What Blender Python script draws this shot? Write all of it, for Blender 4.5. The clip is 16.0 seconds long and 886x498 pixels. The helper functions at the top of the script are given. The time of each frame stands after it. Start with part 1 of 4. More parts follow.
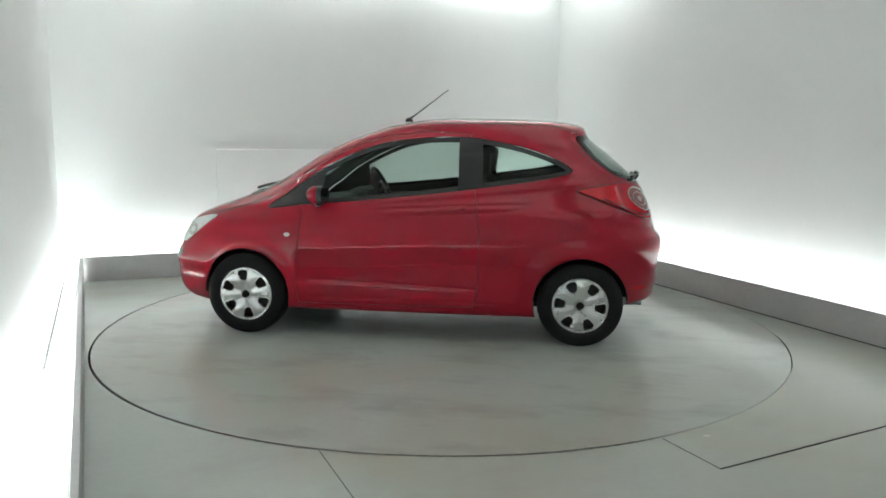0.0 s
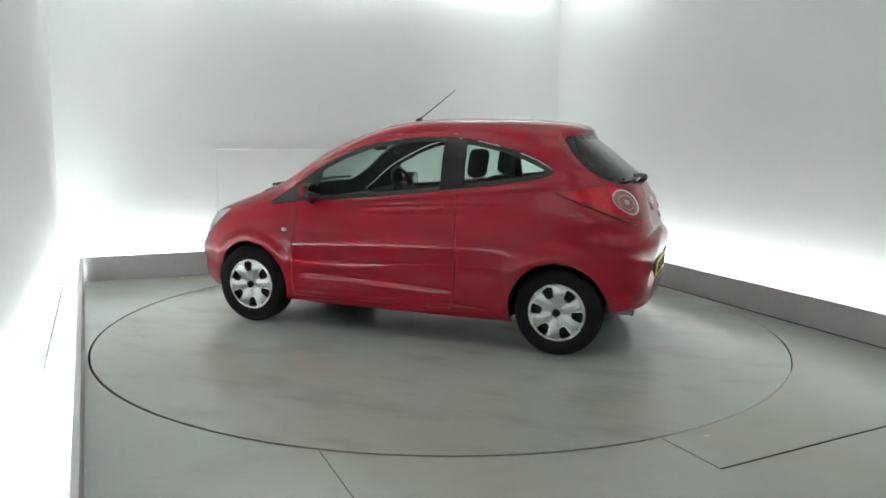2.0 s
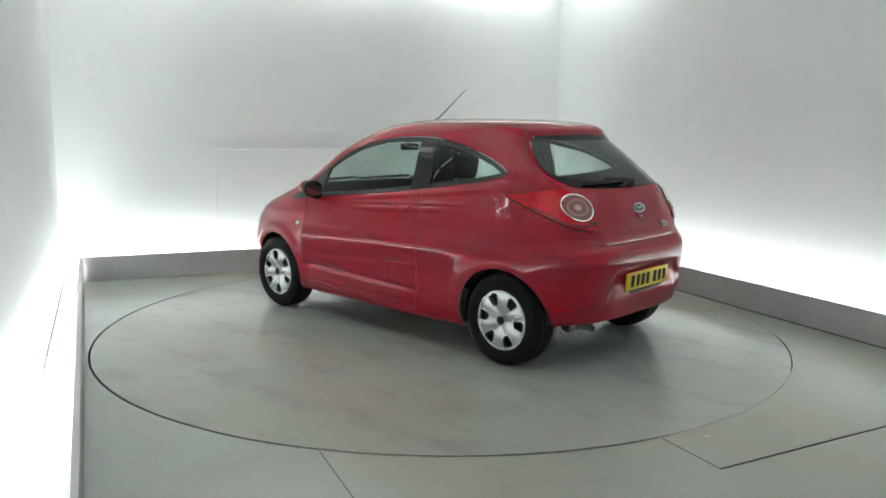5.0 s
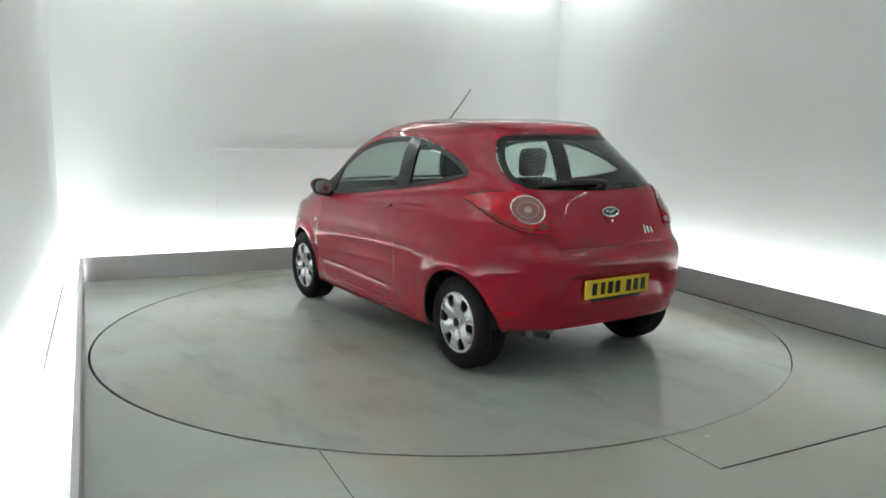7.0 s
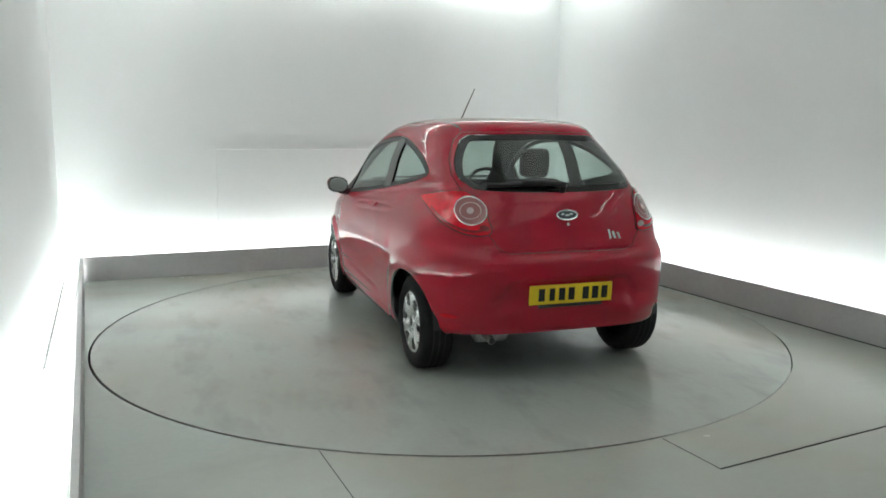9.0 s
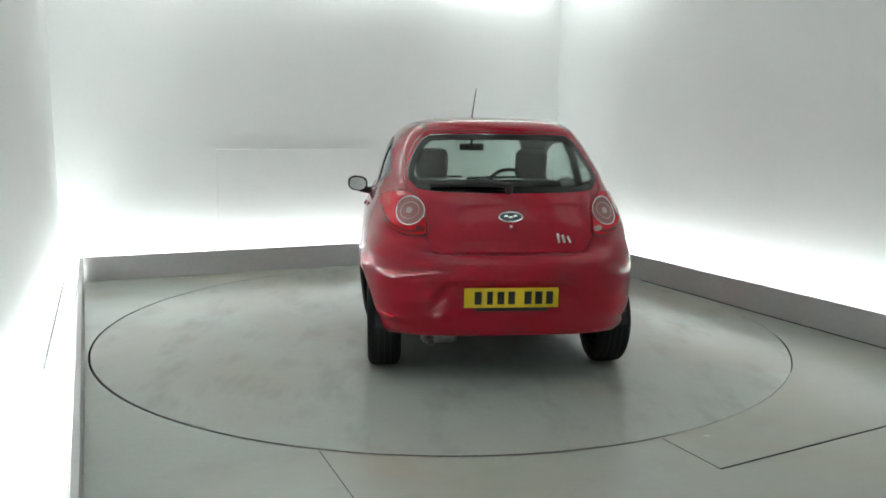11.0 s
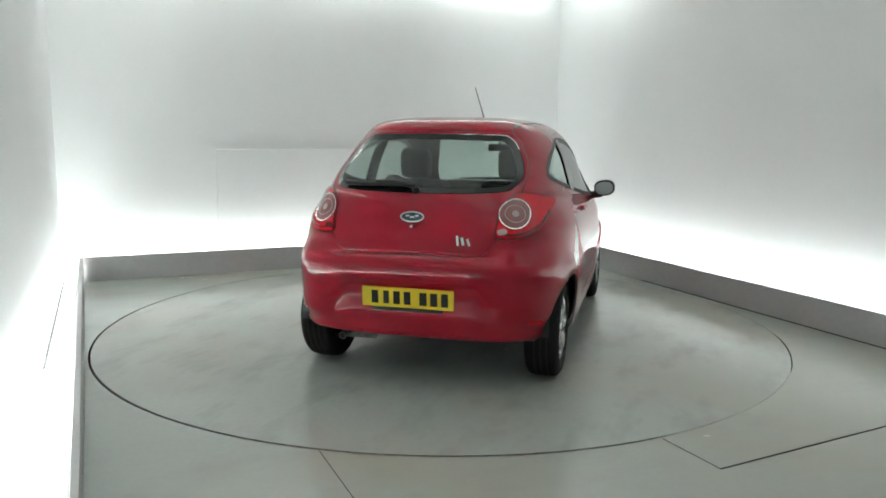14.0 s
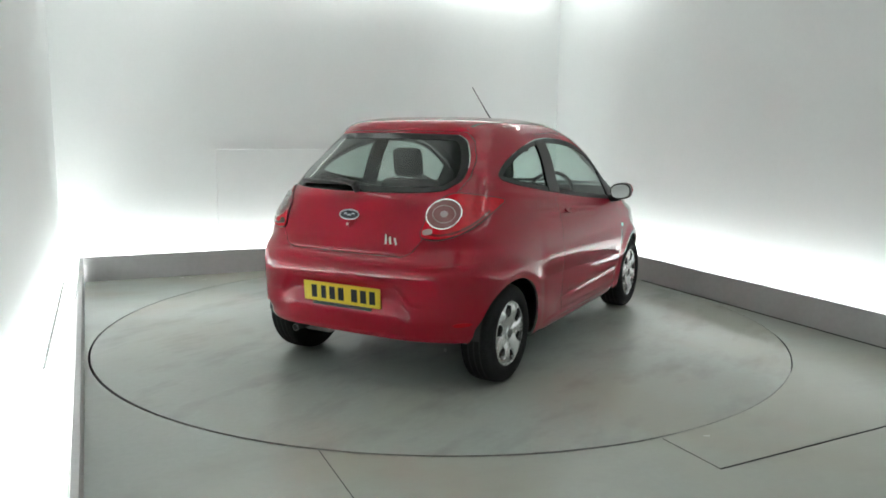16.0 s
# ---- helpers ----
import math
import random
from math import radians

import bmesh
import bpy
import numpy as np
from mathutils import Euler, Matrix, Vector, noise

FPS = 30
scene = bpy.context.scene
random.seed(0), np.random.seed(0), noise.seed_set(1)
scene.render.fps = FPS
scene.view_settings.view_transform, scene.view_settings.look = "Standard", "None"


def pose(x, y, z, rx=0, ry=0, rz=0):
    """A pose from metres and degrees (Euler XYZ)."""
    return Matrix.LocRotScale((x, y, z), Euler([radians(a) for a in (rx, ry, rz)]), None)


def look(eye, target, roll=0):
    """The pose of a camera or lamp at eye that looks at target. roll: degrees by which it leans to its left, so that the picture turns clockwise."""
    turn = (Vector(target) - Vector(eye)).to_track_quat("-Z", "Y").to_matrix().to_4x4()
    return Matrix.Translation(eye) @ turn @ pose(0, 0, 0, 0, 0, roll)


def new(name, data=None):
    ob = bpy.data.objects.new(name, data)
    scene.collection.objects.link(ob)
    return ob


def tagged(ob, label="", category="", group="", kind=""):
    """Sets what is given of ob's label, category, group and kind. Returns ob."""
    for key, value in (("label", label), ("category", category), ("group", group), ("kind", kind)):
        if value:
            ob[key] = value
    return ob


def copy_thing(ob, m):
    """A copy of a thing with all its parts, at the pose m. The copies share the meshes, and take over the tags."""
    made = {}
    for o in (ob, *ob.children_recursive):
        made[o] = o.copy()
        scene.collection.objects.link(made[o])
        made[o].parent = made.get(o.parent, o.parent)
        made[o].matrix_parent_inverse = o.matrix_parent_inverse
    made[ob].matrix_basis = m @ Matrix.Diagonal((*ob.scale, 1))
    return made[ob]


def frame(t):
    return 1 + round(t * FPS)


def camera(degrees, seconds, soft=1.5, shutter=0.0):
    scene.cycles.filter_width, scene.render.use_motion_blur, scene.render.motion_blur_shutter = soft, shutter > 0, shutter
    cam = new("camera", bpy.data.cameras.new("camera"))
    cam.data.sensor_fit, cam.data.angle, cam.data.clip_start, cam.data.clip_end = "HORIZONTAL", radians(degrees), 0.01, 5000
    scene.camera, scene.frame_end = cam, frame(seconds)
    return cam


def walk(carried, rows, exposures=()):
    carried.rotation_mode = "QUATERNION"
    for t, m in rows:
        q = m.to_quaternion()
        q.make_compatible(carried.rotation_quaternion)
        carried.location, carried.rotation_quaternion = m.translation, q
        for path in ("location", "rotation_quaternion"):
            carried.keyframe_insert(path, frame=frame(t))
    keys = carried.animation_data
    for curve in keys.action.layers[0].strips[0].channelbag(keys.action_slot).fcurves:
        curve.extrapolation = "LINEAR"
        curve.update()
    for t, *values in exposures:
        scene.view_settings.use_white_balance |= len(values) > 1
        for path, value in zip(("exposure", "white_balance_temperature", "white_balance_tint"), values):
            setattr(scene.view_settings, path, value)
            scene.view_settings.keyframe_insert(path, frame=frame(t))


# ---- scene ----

# ================= camera, held still =================
cam = camera(60.245, 16.0, soft=1.7)
EYE = (0.0, -5.594, 1.4165)
AIM = (0.0013, -5.594 + math.cos(radians(8.78)), 1.4165 - math.sin(radians(8.78)))
walk(cam, [(0.0, look(EYE, AIM, 0.564)), (16.0, look(EYE, AIM, 0.564))])

# ================= world and exposure =================
world = bpy.data.worlds.new("world")
scene.world = world
world.use_nodes = True
world.node_tree.nodes["Background"].inputs[0].default_value = (0.9, 1.0, 0.97, 1)
world.node_tree.nodes["Background"].inputs[1].default_value = 0.05
scene.view_settings.exposure = 0.0

TUBE_POWER = 52.0
STRIP_POWER = 0.46
WASH_POWER = 10.3

# ================= plan =================
ROOM = 24.0                     # turn of the booth about the turntable
LEFT, RIGHT, BACK, FRONT = -2.436, 2.47, 2.59, -6.6      # inner faces of the light troughs
WALL_L, WALL_R, WALL_B = -2.66, 2.78, 2.87              # wall faces behind the troughs
PLINTH = 0.228
CEIL = 3.1
DISC_R = 2.402
roomM = Matrix.Rotation(radians(ROOM), 4, "Z")


# ================= materials =================
def mat(name, colour, rough=0.5, metal=0.0, coat=0.0, grain=0.0, scale=40.0, stain=0.0, stain_scale=1.5,
        bump=0.0, bump_scale=120.0, emit=0.0, emit_colour=None, trans=0.0, ior=1.45, spec=0.5, alpha=1.0, tint=None):
    m = bpy.data.materials.new(name)
    m.use_nodes = True
    nt = m.node_tree
    b = nt.nodes["Principled BSDF"]
    b.inputs["Roughness"].default_value = rough
    b.inputs["Metallic"].default_value = metal
    b.inputs["Coat Weight"].default_value = coat
    b.inputs["Coat Roughness"].default_value = 0.04
    b.inputs["Transmission Weight"].default_value = trans
    b.inputs["IOR"].default_value = ior
    b.inputs["Specular IOR Level"].default_value = spec
    b.inputs["Alpha"].default_value = alpha
    c = (*colour, 1)
    b.inputs["Base Color"].default_value = c
    if emit:
        b.inputs["Emission Color"].default_value = (*(emit_colour or colour), 1)
        b.inputs["Emission Strength"].default_value = emit
    tc = nt.nodes.new("ShaderNodeTexCoord")
    last = None
    for amount, sc, det in ((grain, scale, 6.0), (stain, stain_scale, 4.0)):
        if not amount:
            continue
        n = nt.nodes.new("ShaderNodeTexNoise")
        n.inputs["Scale"].default_value, n.inputs["Detail"].default_value = sc, det
        nt.links.new(tc.outputs["Object"], n.inputs["Vector"])
        r = nt.nodes.new("ShaderNodeMapRange")
        r.inputs[1].default_value, r.inputs[2].default_value = 0.2, 0.8
        r.inputs[3].default_value, r.inputs[4].default_value = 1 - amount, 1 + amount
        nt.links.new(n.outputs["Fac"], r.inputs[0])
        mul = nt.nodes.new("ShaderNodeVectorMath")
        mul.operation = "MULTIPLY"
        mul.inputs[0].default_value = colour
        if last:
            nt.links.new(last, mul.inputs[0])
        nt.links.new(r.outputs[0], mul.inputs[1])
        last = mul.outputs[0]
        if amount == stain and stain < 0.065:
            rr = nt.nodes.new("ShaderNodeMapRange")
            rr.inputs[1].default_value, rr.inputs[2].default_value = 0.1, 0.9
            rr.inputs[3].default_value, rr.inputs[4].default_value = max(rough * 0.93, 0), min(rough * 1.07, 1)
            nt.links.new(n.outputs["Fac"], rr.inputs[0])
            nt.links.new(rr.outputs[0], b.inputs["Roughness"])
    if tint:
        n = nt.nodes.new("ShaderNodeTexNoise")
        n.inputs["Scale"].default_value, n.inputs["Detail"].default_value = 0.75, 3.0
        n.inputs["Distortion"].default_value = 0.6
        mp = nt.nodes.new("ShaderNodeMapping")
        mp.inputs["Location"].default_value = (3.1, 1.7, 0)
        nt.links.new(tc.outputs["Object"], mp.inputs["Vector"])
        nt.links.new(mp.outputs[0], n.inputs["Vector"])
        r = nt.nodes.new("ShaderNodeMapRange")
        r.inputs[1].default_value, r.inputs[2].default_value = 0.42, 0.68
        nt.links.new(n.outputs["Fac"], r.inputs[0])
        mx = nt.nodes.new("ShaderNodeMix")
        mx.data_type = "RGBA"
        mx.inputs[6].default_value, mx.inputs[7].default_value = c, (*tint, 1)
        if last:
            nt.links.new(last, mx.inputs[6])
        nt.links.new(r.outputs[0], mx.inputs[0])
        last = mx.outputs[2]
    if last:
        nt.links.new(last, b.inputs["Base Color"])
    if bump:
        n = nt.nodes.new("ShaderNodeTexNoise")
        n.inputs["Scale"].default_value, n.inputs["Detail"].default_value = bump_scale, 5.0
        nt.links.new(tc.outputs["Object"], n.inputs["Vector"])
        bp = nt.nodes.new("ShaderNodeBump")
        bp.inputs["Strength"].default_value, bp.inputs["Distance"].default_value = bump, 0.002
        nt.links.new(n.outputs["Fac"], bp.inputs["Height"])
        nt.links.new(bp.outputs[0], b.inputs["Normal"])
    return m


RED = mat("red_paint", (0.295, 0.0014, 0.0150), 0.45, coat=0.85, grain=0.04, scale=420, stain=0.012, stain_scale=2, spec=0.08)
RED.node_tree.nodes["Principled BSDF"].inputs["Coat Roughness"].default_value = 0.025
BLACK = mat("black_plastic", (0.011, 0.011, 0.012), 0.45, grain=0.2, scale=90, bump=0.15)
GLOSS = mat("black_gloss", (0.01, 0.01, 0.011), 0.12, grain=0.1)
LINER = mat("grey_lining", (0.085, 0.085, 0.082), 0.85, grain=0.15)
RUBBER = mat("tyre_rubber", (0.013, 0.013, 0.0135), 0.8, spec=0.2, grain=0.25, scale=60, stain=0.15, stain_scale=5, bump=0.3)
SILVER = mat("silver_cap", (0.60, 0.61, 0.61), 0.27, metal=0.75, grain=0.04, stain=0.05, stain_scale=8)
CHROME = mat("chrome", (0.8, 0.8, 0.8), 0.12, metal=1.0)
STEEL = mat("dull_steel", (0.30, 0.295, 0.28), 0.45, metal=0.9, grain=0.3, scale=25)
GLASS = mat("tinted_glass", (0.70, 0.80, 0.76), 0.0, trans=1.0, ior=1.22, spec=0.5)
GLASS_DARK = mat("dark_tinted_glass", (0.62, 0.70, 0.67), 0.0, trans=1.0, ior=1.3, spec=0.5)
LENS_RED = mat("red_lens", (0.50, 0.0006, 0.010), 0.10, coat=0.3, grain=0.2, scale=38, bump=0.35, bump_scale=45, spec=0.35)
LENS_PALE = mat("pale_lens", (0.42, 0.29, 0.29), 0.2, coat=0.6, grain=0.1, scale=120)
LENS_DARK = mat("dark_red_lens", (0.12, 0.003, 0.006), 0.15, coat=0.7, grain=0.06)
LENS_CLEAR = mat("clear_lens", (0.23, 0.075, 0.075), 0.18, coat=0.7, grain=0.1, scale=160, bump=0.3, bump_scale=260)
LENS_HEAD = mat("headlamp_lens", (0.62, 0.66, 0.66), 0.12, coat=1.0, grain=0.12, scale=60)
SEAT = mat("seat_fabric", (0.028, 0.028, 0.03), 0.9, grain=0.25, scale=150, bump=0.4)
DASH = mat("dashboard_plastic", (0.06, 0.062, 0.062), 0.7, grain=0.15, scale=200, bump=0.3)
PLATE = mat("yellow_plate", (0.72, 0.5, 0.02), 0.35, grain=0.03, stain=0.05, stain_scale=9)
MIRROR = mat("mirror_glass", (0.40, 0.41, 0.41), 0.06, metal=1.0)
HEAD_OUT = [(1.700, 0.632), (1.650, 0.730), (1.560, 0.783), (1.385, 0.817), (1.475, 0.748), (1.565, 0.680), (1.655, 0.617)]
BLUE = mat("blue_enamel", (0.008, 0.018, 0.04), 0.2, coat=1.0)
WALLM = mat("white_wall_panel", (0.80, 0.82, 0.82), 0.42, grain=0.012, scale=30, stain=0.03, stain_scale=0.8)
CEILM = mat("white_ceiling", (0.82, 0.83, 0.82), 0.6, grain=0.01, stain=0.02)
PLINTHM = mat("grey_painted_board", (0.46, 0.455, 0.46), 0.55, grain=0.05, scale=25, stain=0.06, stain_scale=2.5)
FLOORM = mat("grey_green_floor_paint", (0.415, 0.448, 0.415), 0.20, grain=0.03, scale=30, stain=0.07, stain_scale=0.9, bump=0.8, bump_scale=2.6, tint=(0.415, 0.415, 0.36))
DISCM = mat("grey_turntable_paint", (0.410, 0.440, 0.410), 0.17, grain=0.03, scale=30, stain=0.07, stain_scale=0.8, bump=0.8, bump_scale=2.6, tint=(0.40, 0.40, 0.35))


def scuff(m, low, high, streak, seed, stretch):
    """Uneven gloss and long scuffs over a painted floor."""
    nt = m.node_tree
    b = nt.nodes["Principled BSDF"]
    tc = nt.nodes.new("ShaderNodeTexCoord")

    def noise(scale, sx, sy, turn, detail, lo, hi, a, c):
        mp = nt.nodes.new("ShaderNodeMapping")
        mp.inputs["Location"].default_value = (seed, seed * 1.7, 0)
        mp.inputs["Rotation"].default_value = (0, 0, radians(turn))
        mp.inputs["Scale"].default_value = (sx, sy, 1)
        n = nt.nodes.new("ShaderNodeTexNoise")
        n.inputs["Scale"].default_value, n.inputs["Detail"].default_value, n.inputs["Roughness"].default_value = scale, detail, 0.62
        r = nt.nodes.new("ShaderNodeMapRange")
        r.inputs[1].default_value, r.inputs[2].default_value, r.inputs[3].default_value, r.inputs[4].default_value = lo, hi, a, c
        nt.links.new(tc.outputs["Object"], mp.inputs["Vector"])
        nt.links.new(mp.outputs[0], n.inputs["Vector"])
        nt.links.new(n.outputs["Fac"], r.inputs[0])
        return r.outputs[0]
    patches = noise(0.9, 1.0, 1.0, 0, 2.0, 0.30, 0.70, low, high)
    fine = noise(2.6, 1.0, stretch, 24, 3.0, 0.30, 0.75, 0.0, 0.05)
    add = nt.nodes.new("ShaderNodeMath")
    nt.links.new(patches, add.inputs[0])
    nt.links.new(fine, add.inputs[1])
    nt.links.new(add.outputs[0], b.inputs["Roughness"])
    dark = noise(1.5, 1.0, stretch, 20, 3.0, 0.50, 0.80, 1.0, 1.0 - streak)
    old = b.inputs["Base Color"].links[0].from_socket
    mul = nt.nodes.new("ShaderNodeVectorMath")
    mul.operation = "MULTIPLY"
    nt.links.new(old, mul.inputs[0])
    nt.links.new(dark, mul.inputs[1])
    nt.links.new(mul.outputs[0], b.inputs["Base Color"])


scuff(FLOORM, 0.17, 0.24, 0.08, 2.3, 2.0)
scuff(DISCM, 0.12, 0.23, 0.24, 5.1, 2.2)
JOINT = mat("dark_joint", (0.015, 0.015, 0.015), 0.8, grain=0.2)
TUBE = mat("lit_tube", (0.95, 1.0, 0.97), 0.4, emit=TUBE_POWER, emit_colour=(0.95, 1.0, 0.98))
WASH = mat("lit_wall_strip", (0.95, 1.0, 0.97), 0.4, emit=WASH_POWER, emit_colour=(0.96, 1.0, 0.97))
STRIP = mat("lit_fill_panel", (0.95, 1.0, 0.97), 0.4, emit=STRIP_POWER, emit_colour=(0.96, 1.0, 0.97))


# ================= mesh helpers =================
def part(name, bm, material, parent=None, label="", smooth=False):
    me = bpy.data.meshes.new(name)
    bmesh.ops.recalc_face_normals(bm, faces=bm.faces)
    if all(len(e.link_faces) == 2 for e in bm.edges) and bm.calc_volume(signed=True) < 0:
        bmesh.ops.reverse_faces(bm, faces=bm.faces)
    if smooth:
        for f in bm.faces:
            f.smooth = True
    bm.to_mesh(me)
    bm.free()
    if smooth:
        me.set_sharp_from_angle(angle=radians(40))
    me.materials.append(material)
    ob = new(name, me)
    if parent:
        ob.parent = parent
    if label:
        tagged(ob, label)
    if material in (GLASS, GLASS_DARK):
        ob.visible_shadow = False
    return ob


def box(bm, x0, x1, y0, y1, z0, z1, bevel=0.0, m=None):
    g = bmesh.ops.create_cube(bm, size=1.0)
    vs = g["verts"]
    for v in vs:
        v.co = Vector((x0 + (v.co.x + 0.5) * (x1 - x0), y0 + (v.co.y + 0.5) * (y1 - y0), z0 + (v.co.z + 0.5) * (z1 - z0)))
    if bevel:
        es = {e for v in vs for e in v.link_edges}
        r = bmesh.ops.bevel(bm, geom=list(es), offset=bevel, segments=3, profile=0.5, affect="EDGES", clamp_overlap=True)
        vs = list({v for f in r["faces"] for v in f.verts} | {v for v in vs if v.is_valid})
    if m:
        bmesh.ops.transform(bm, matrix=m, verts=[v for v in vs if v.is_valid])
    return vs


def lathe(bm, prof, n=48, axis="Y", full=False):
    """Revolve (radius, offset) points about an axis."""
    rings = []
    for r, o in prof:
        ring = []
        for i in range(n):
            a = 2 * math.pi * i / n
            p = (r * math.cos(a), o, r * math.sin(a)) if axis == "Y" else (r * math.cos(a), r * math.sin(a), o)
            ring.append(bm.verts.new(p))
        rings.append(ring)
    pairs = list(zip(rings, rings[1:])) + ([(rings[-1], rings[0])] if full else [])
    for a, b in pairs:
        for i in range(n):
            bm.faces.new((a[i], a[(i + 1) % n], b[(i + 1) % n], b[i]))
    return rings


def tube(bm, pts, r, n=8, closed=False):
    pts = [Vector(p) for p in pts]
    rings = []
    up = Vector((0, 0, 1))
    for i, p in enumerate(pts):
        a = pts[i - 1] if i or closed else p
        b = pts[(i + 1) % len(pts)] if i + 1 < len(pts) or closed else p
        d = (b - a).normalized()
        s = d.cross(up)
        if s.length < 1e-4:
            s = d.cross(Vector((0, 1, 0)))
        s.normalize()
        t = s.cross(d)
        rr = r[i] if isinstance(r, (list, tuple)) else r
        rings.append([bm.verts.new(p + rr * (math.cos(2 * math.pi * k / n) * s + math.sin(2 * math.pi * k / n) * t)) for k in range(n)])
    m = len(rings)
    for i in range(m if closed else m - 1):
        a, b = rings[i], rings[(i + 1) % m]
        for k in range(n):
            bm.faces.new((a[k], a[(k + 1) % n], b[(k + 1) % n], b[k]))
    if not closed:
        bm.faces.new(rings[0])
        bm.faces.new(rings[-1])


def smooth_path(pts, sub=6, closed=False):
    """Catmull-Rom through points of any dimension."""
    P = np.array(pts, float)
    n = len(P)
    out = []
    for i in range(n if closed else n - 1):
        p1, p2 = P[i], P[(i + 1) % n]
        p0 = P[i - 1] if (i or closed) else 2 * p1 - p2
        p3 = P[(i + 2) % n] if (closed or i + 2 < n) else 2 * p2 - p1
        for k in range(sub):
            t = k / sub
            out.append(0.5 * (2 * p1 + (p2 - p0) * t + (2 * p0 - 5 * p1 + 4 * p2 - p3) * t * t + (3 * p1 - p0 - 3 * p2 + p3) * t ** 3))
    if not closed:
        out.append(P[-1])
    return np.array(out)


def prism(poly, frame_m, d0, d1):
    """A closed prism: poly in the frame's (u, v), drawn out along its w axis."""
    bm = bmesh.new()
    lo = [bm.verts.new(frame_m @ Vector((u, v, d0))) for u, v in poly]
    hi = [bm.verts.new(frame_m @ Vector((u, v, d1))) for u, v in poly]
    bm.faces.new(lo)
    bm.faces.new(hi)
    n = len(lo)
    for i in range(n):
        bm.faces.new((lo[i], lo[(i + 1) % n], hi[(i + 1) % n], hi[i]))
    bmesh.ops.recalc_face_normals(bm, faces=bm.faces)
    bmesh.ops.triangulate(bm, faces=[f for f in bm.faces if len(f.verts) > 4])
    for f in bm.faces:
        f.material_index = 1
    me = bpy.data.meshes.new("cutter")
    bm.to_mesh(me)
    bm.free()
    me.materials.append(RED)
    me.materials.append(LINER)
    return me


def boolean(me, cutter, how):
    """The mesh me cut by the mesh cutter."""
    a, b = new("work", me), new("work_cutter", cutter)
    md = a.modifiers.new("cut", "BOOLEAN")
    md.operation, md.solver, md.object = how, "EXACT", b
    dg = bpy.context.evaluated_depsgraph_get()
    out = bpy.data.meshes.new_from_object(a.evaluated_get(dg), depsgraph=dg)
    bpy.data.objects.remove(a)
    bpy.data.objects.remove(b)
    return out


# frames of projection: u, v across, w towards the outside
FR_LEFT = Matrix(((1, 0, 0, 0), (0, 0, 1, 0), (0, 1, 0, 0), (0, 0, 0, 1)))       # u = x, v = z, w = +y
FR_RIGHT = Matrix(((1, 0, 0, 0), (0, 0, -1, 0), (0, 1, 0, 0), (0, 0, 0, 1)))     # u = x, v = z, w = -y
FR_REAR = Matrix(((0, 0, -1, 0), (1, 0, 0, 0), (0, 1, 0, 0), (0, 0, 0, 1)))      # u = y, v = z, w = -x
FR_FRONT = Matrix(((0, 0, 1, 0), (1, 0, 0, 0), (0, 1, 0, 0), (0, 0, 0, 1)))      # u = y, v = z, w = +x


def corner_frame(deg):
    """Looking at a car corner: w points out at deg from +x towards +y; u runs to the left seen from outside."""
    a = radians(deg)
    w, u = Vector((math.cos(a), math.sin(a), 0)), Vector((math.sin(a), -math.cos(a), 0))
    return Matrix(((u.x, 0, w.x, 0), (u.y, 0, w.y, 0), (0, 1, 0, 0), (0, 0, 0, 1)))


def skin(bvh, poly, fr, out=0.004, thick=0.004, cell=0.03):
    """A thin curved piece: poly of the frame's (u, v), laid on the car's skin, out metres proud of it."""
    bm = bmesh.new()
    bm.faces.new([bm.verts.new((u, v, 0)) for u, v in poly])
    for ax in (0, 1):
        lo, hi = min(p[ax] for p in poly), max(p[ax] for p in poly)
        k = max(1, int((hi - lo) / cell))
        for i in range(1, k):
            co = [0, 0, 0]
            no = [0, 0, 0]
            co[ax], no[ax] = lo + (hi - lo) * i / k, 1
            bmesh.ops.bisect_plane(bm, geom=bm.verts[:] + bm.edges[:] + bm.faces[:], plane_co=co, plane_no=no)
    bmesh.ops.triangulate(bm, faces=[f for f in bm.faces if len(f.verts) > 4])
    w = (fr.to_3x3() @ Vector((0, 0, 1))).normalized()
    top = {}
    for v in bm.verts:
        o = fr @ Vector((v.co.x, v.co.y, 3.0))
        hit, no, _, _ = bvh.ray_cast(o, -w)
        if hit is None:
            hit, no, _, _ = bvh.find_nearest(fr @ Vector((v.co.x, v.co.y, 0.7)))
        if no.dot(w) < 0:
            no = -no
        top[v] = (hit, no)
    for v, (h, no) in top.items():
        v.co = h + no * out
    inner = {v: bm.verts.new(h + no * (out - thick)) for v, (h, no) in top.items()}
    faces = list(bm.faces)
    rim = [e for e in bm.edges if len(e.link_faces) == 1]
    for f in faces:
        bm.faces.new([inner[v] for v in reversed(f.verts)])
    for e in rim:
        a, b = e.verts
        bm.faces.new((a, b, inner[b], inner[a]))
    return bm


def stroke(pts, width):
    """A narrow polygon along a line of (u, v)."""
    P = np.array(pts, float)
    d = np.gradient(P, axis=0)
    d /= np.linalg.norm(d, axis=1)[:, None]
    n = np.stack([-d[:, 1], d[:, 0]], 1) * width / 2
    return [tuple(p) for p in np.vstack([P + n, (P - n)[::-1]])]


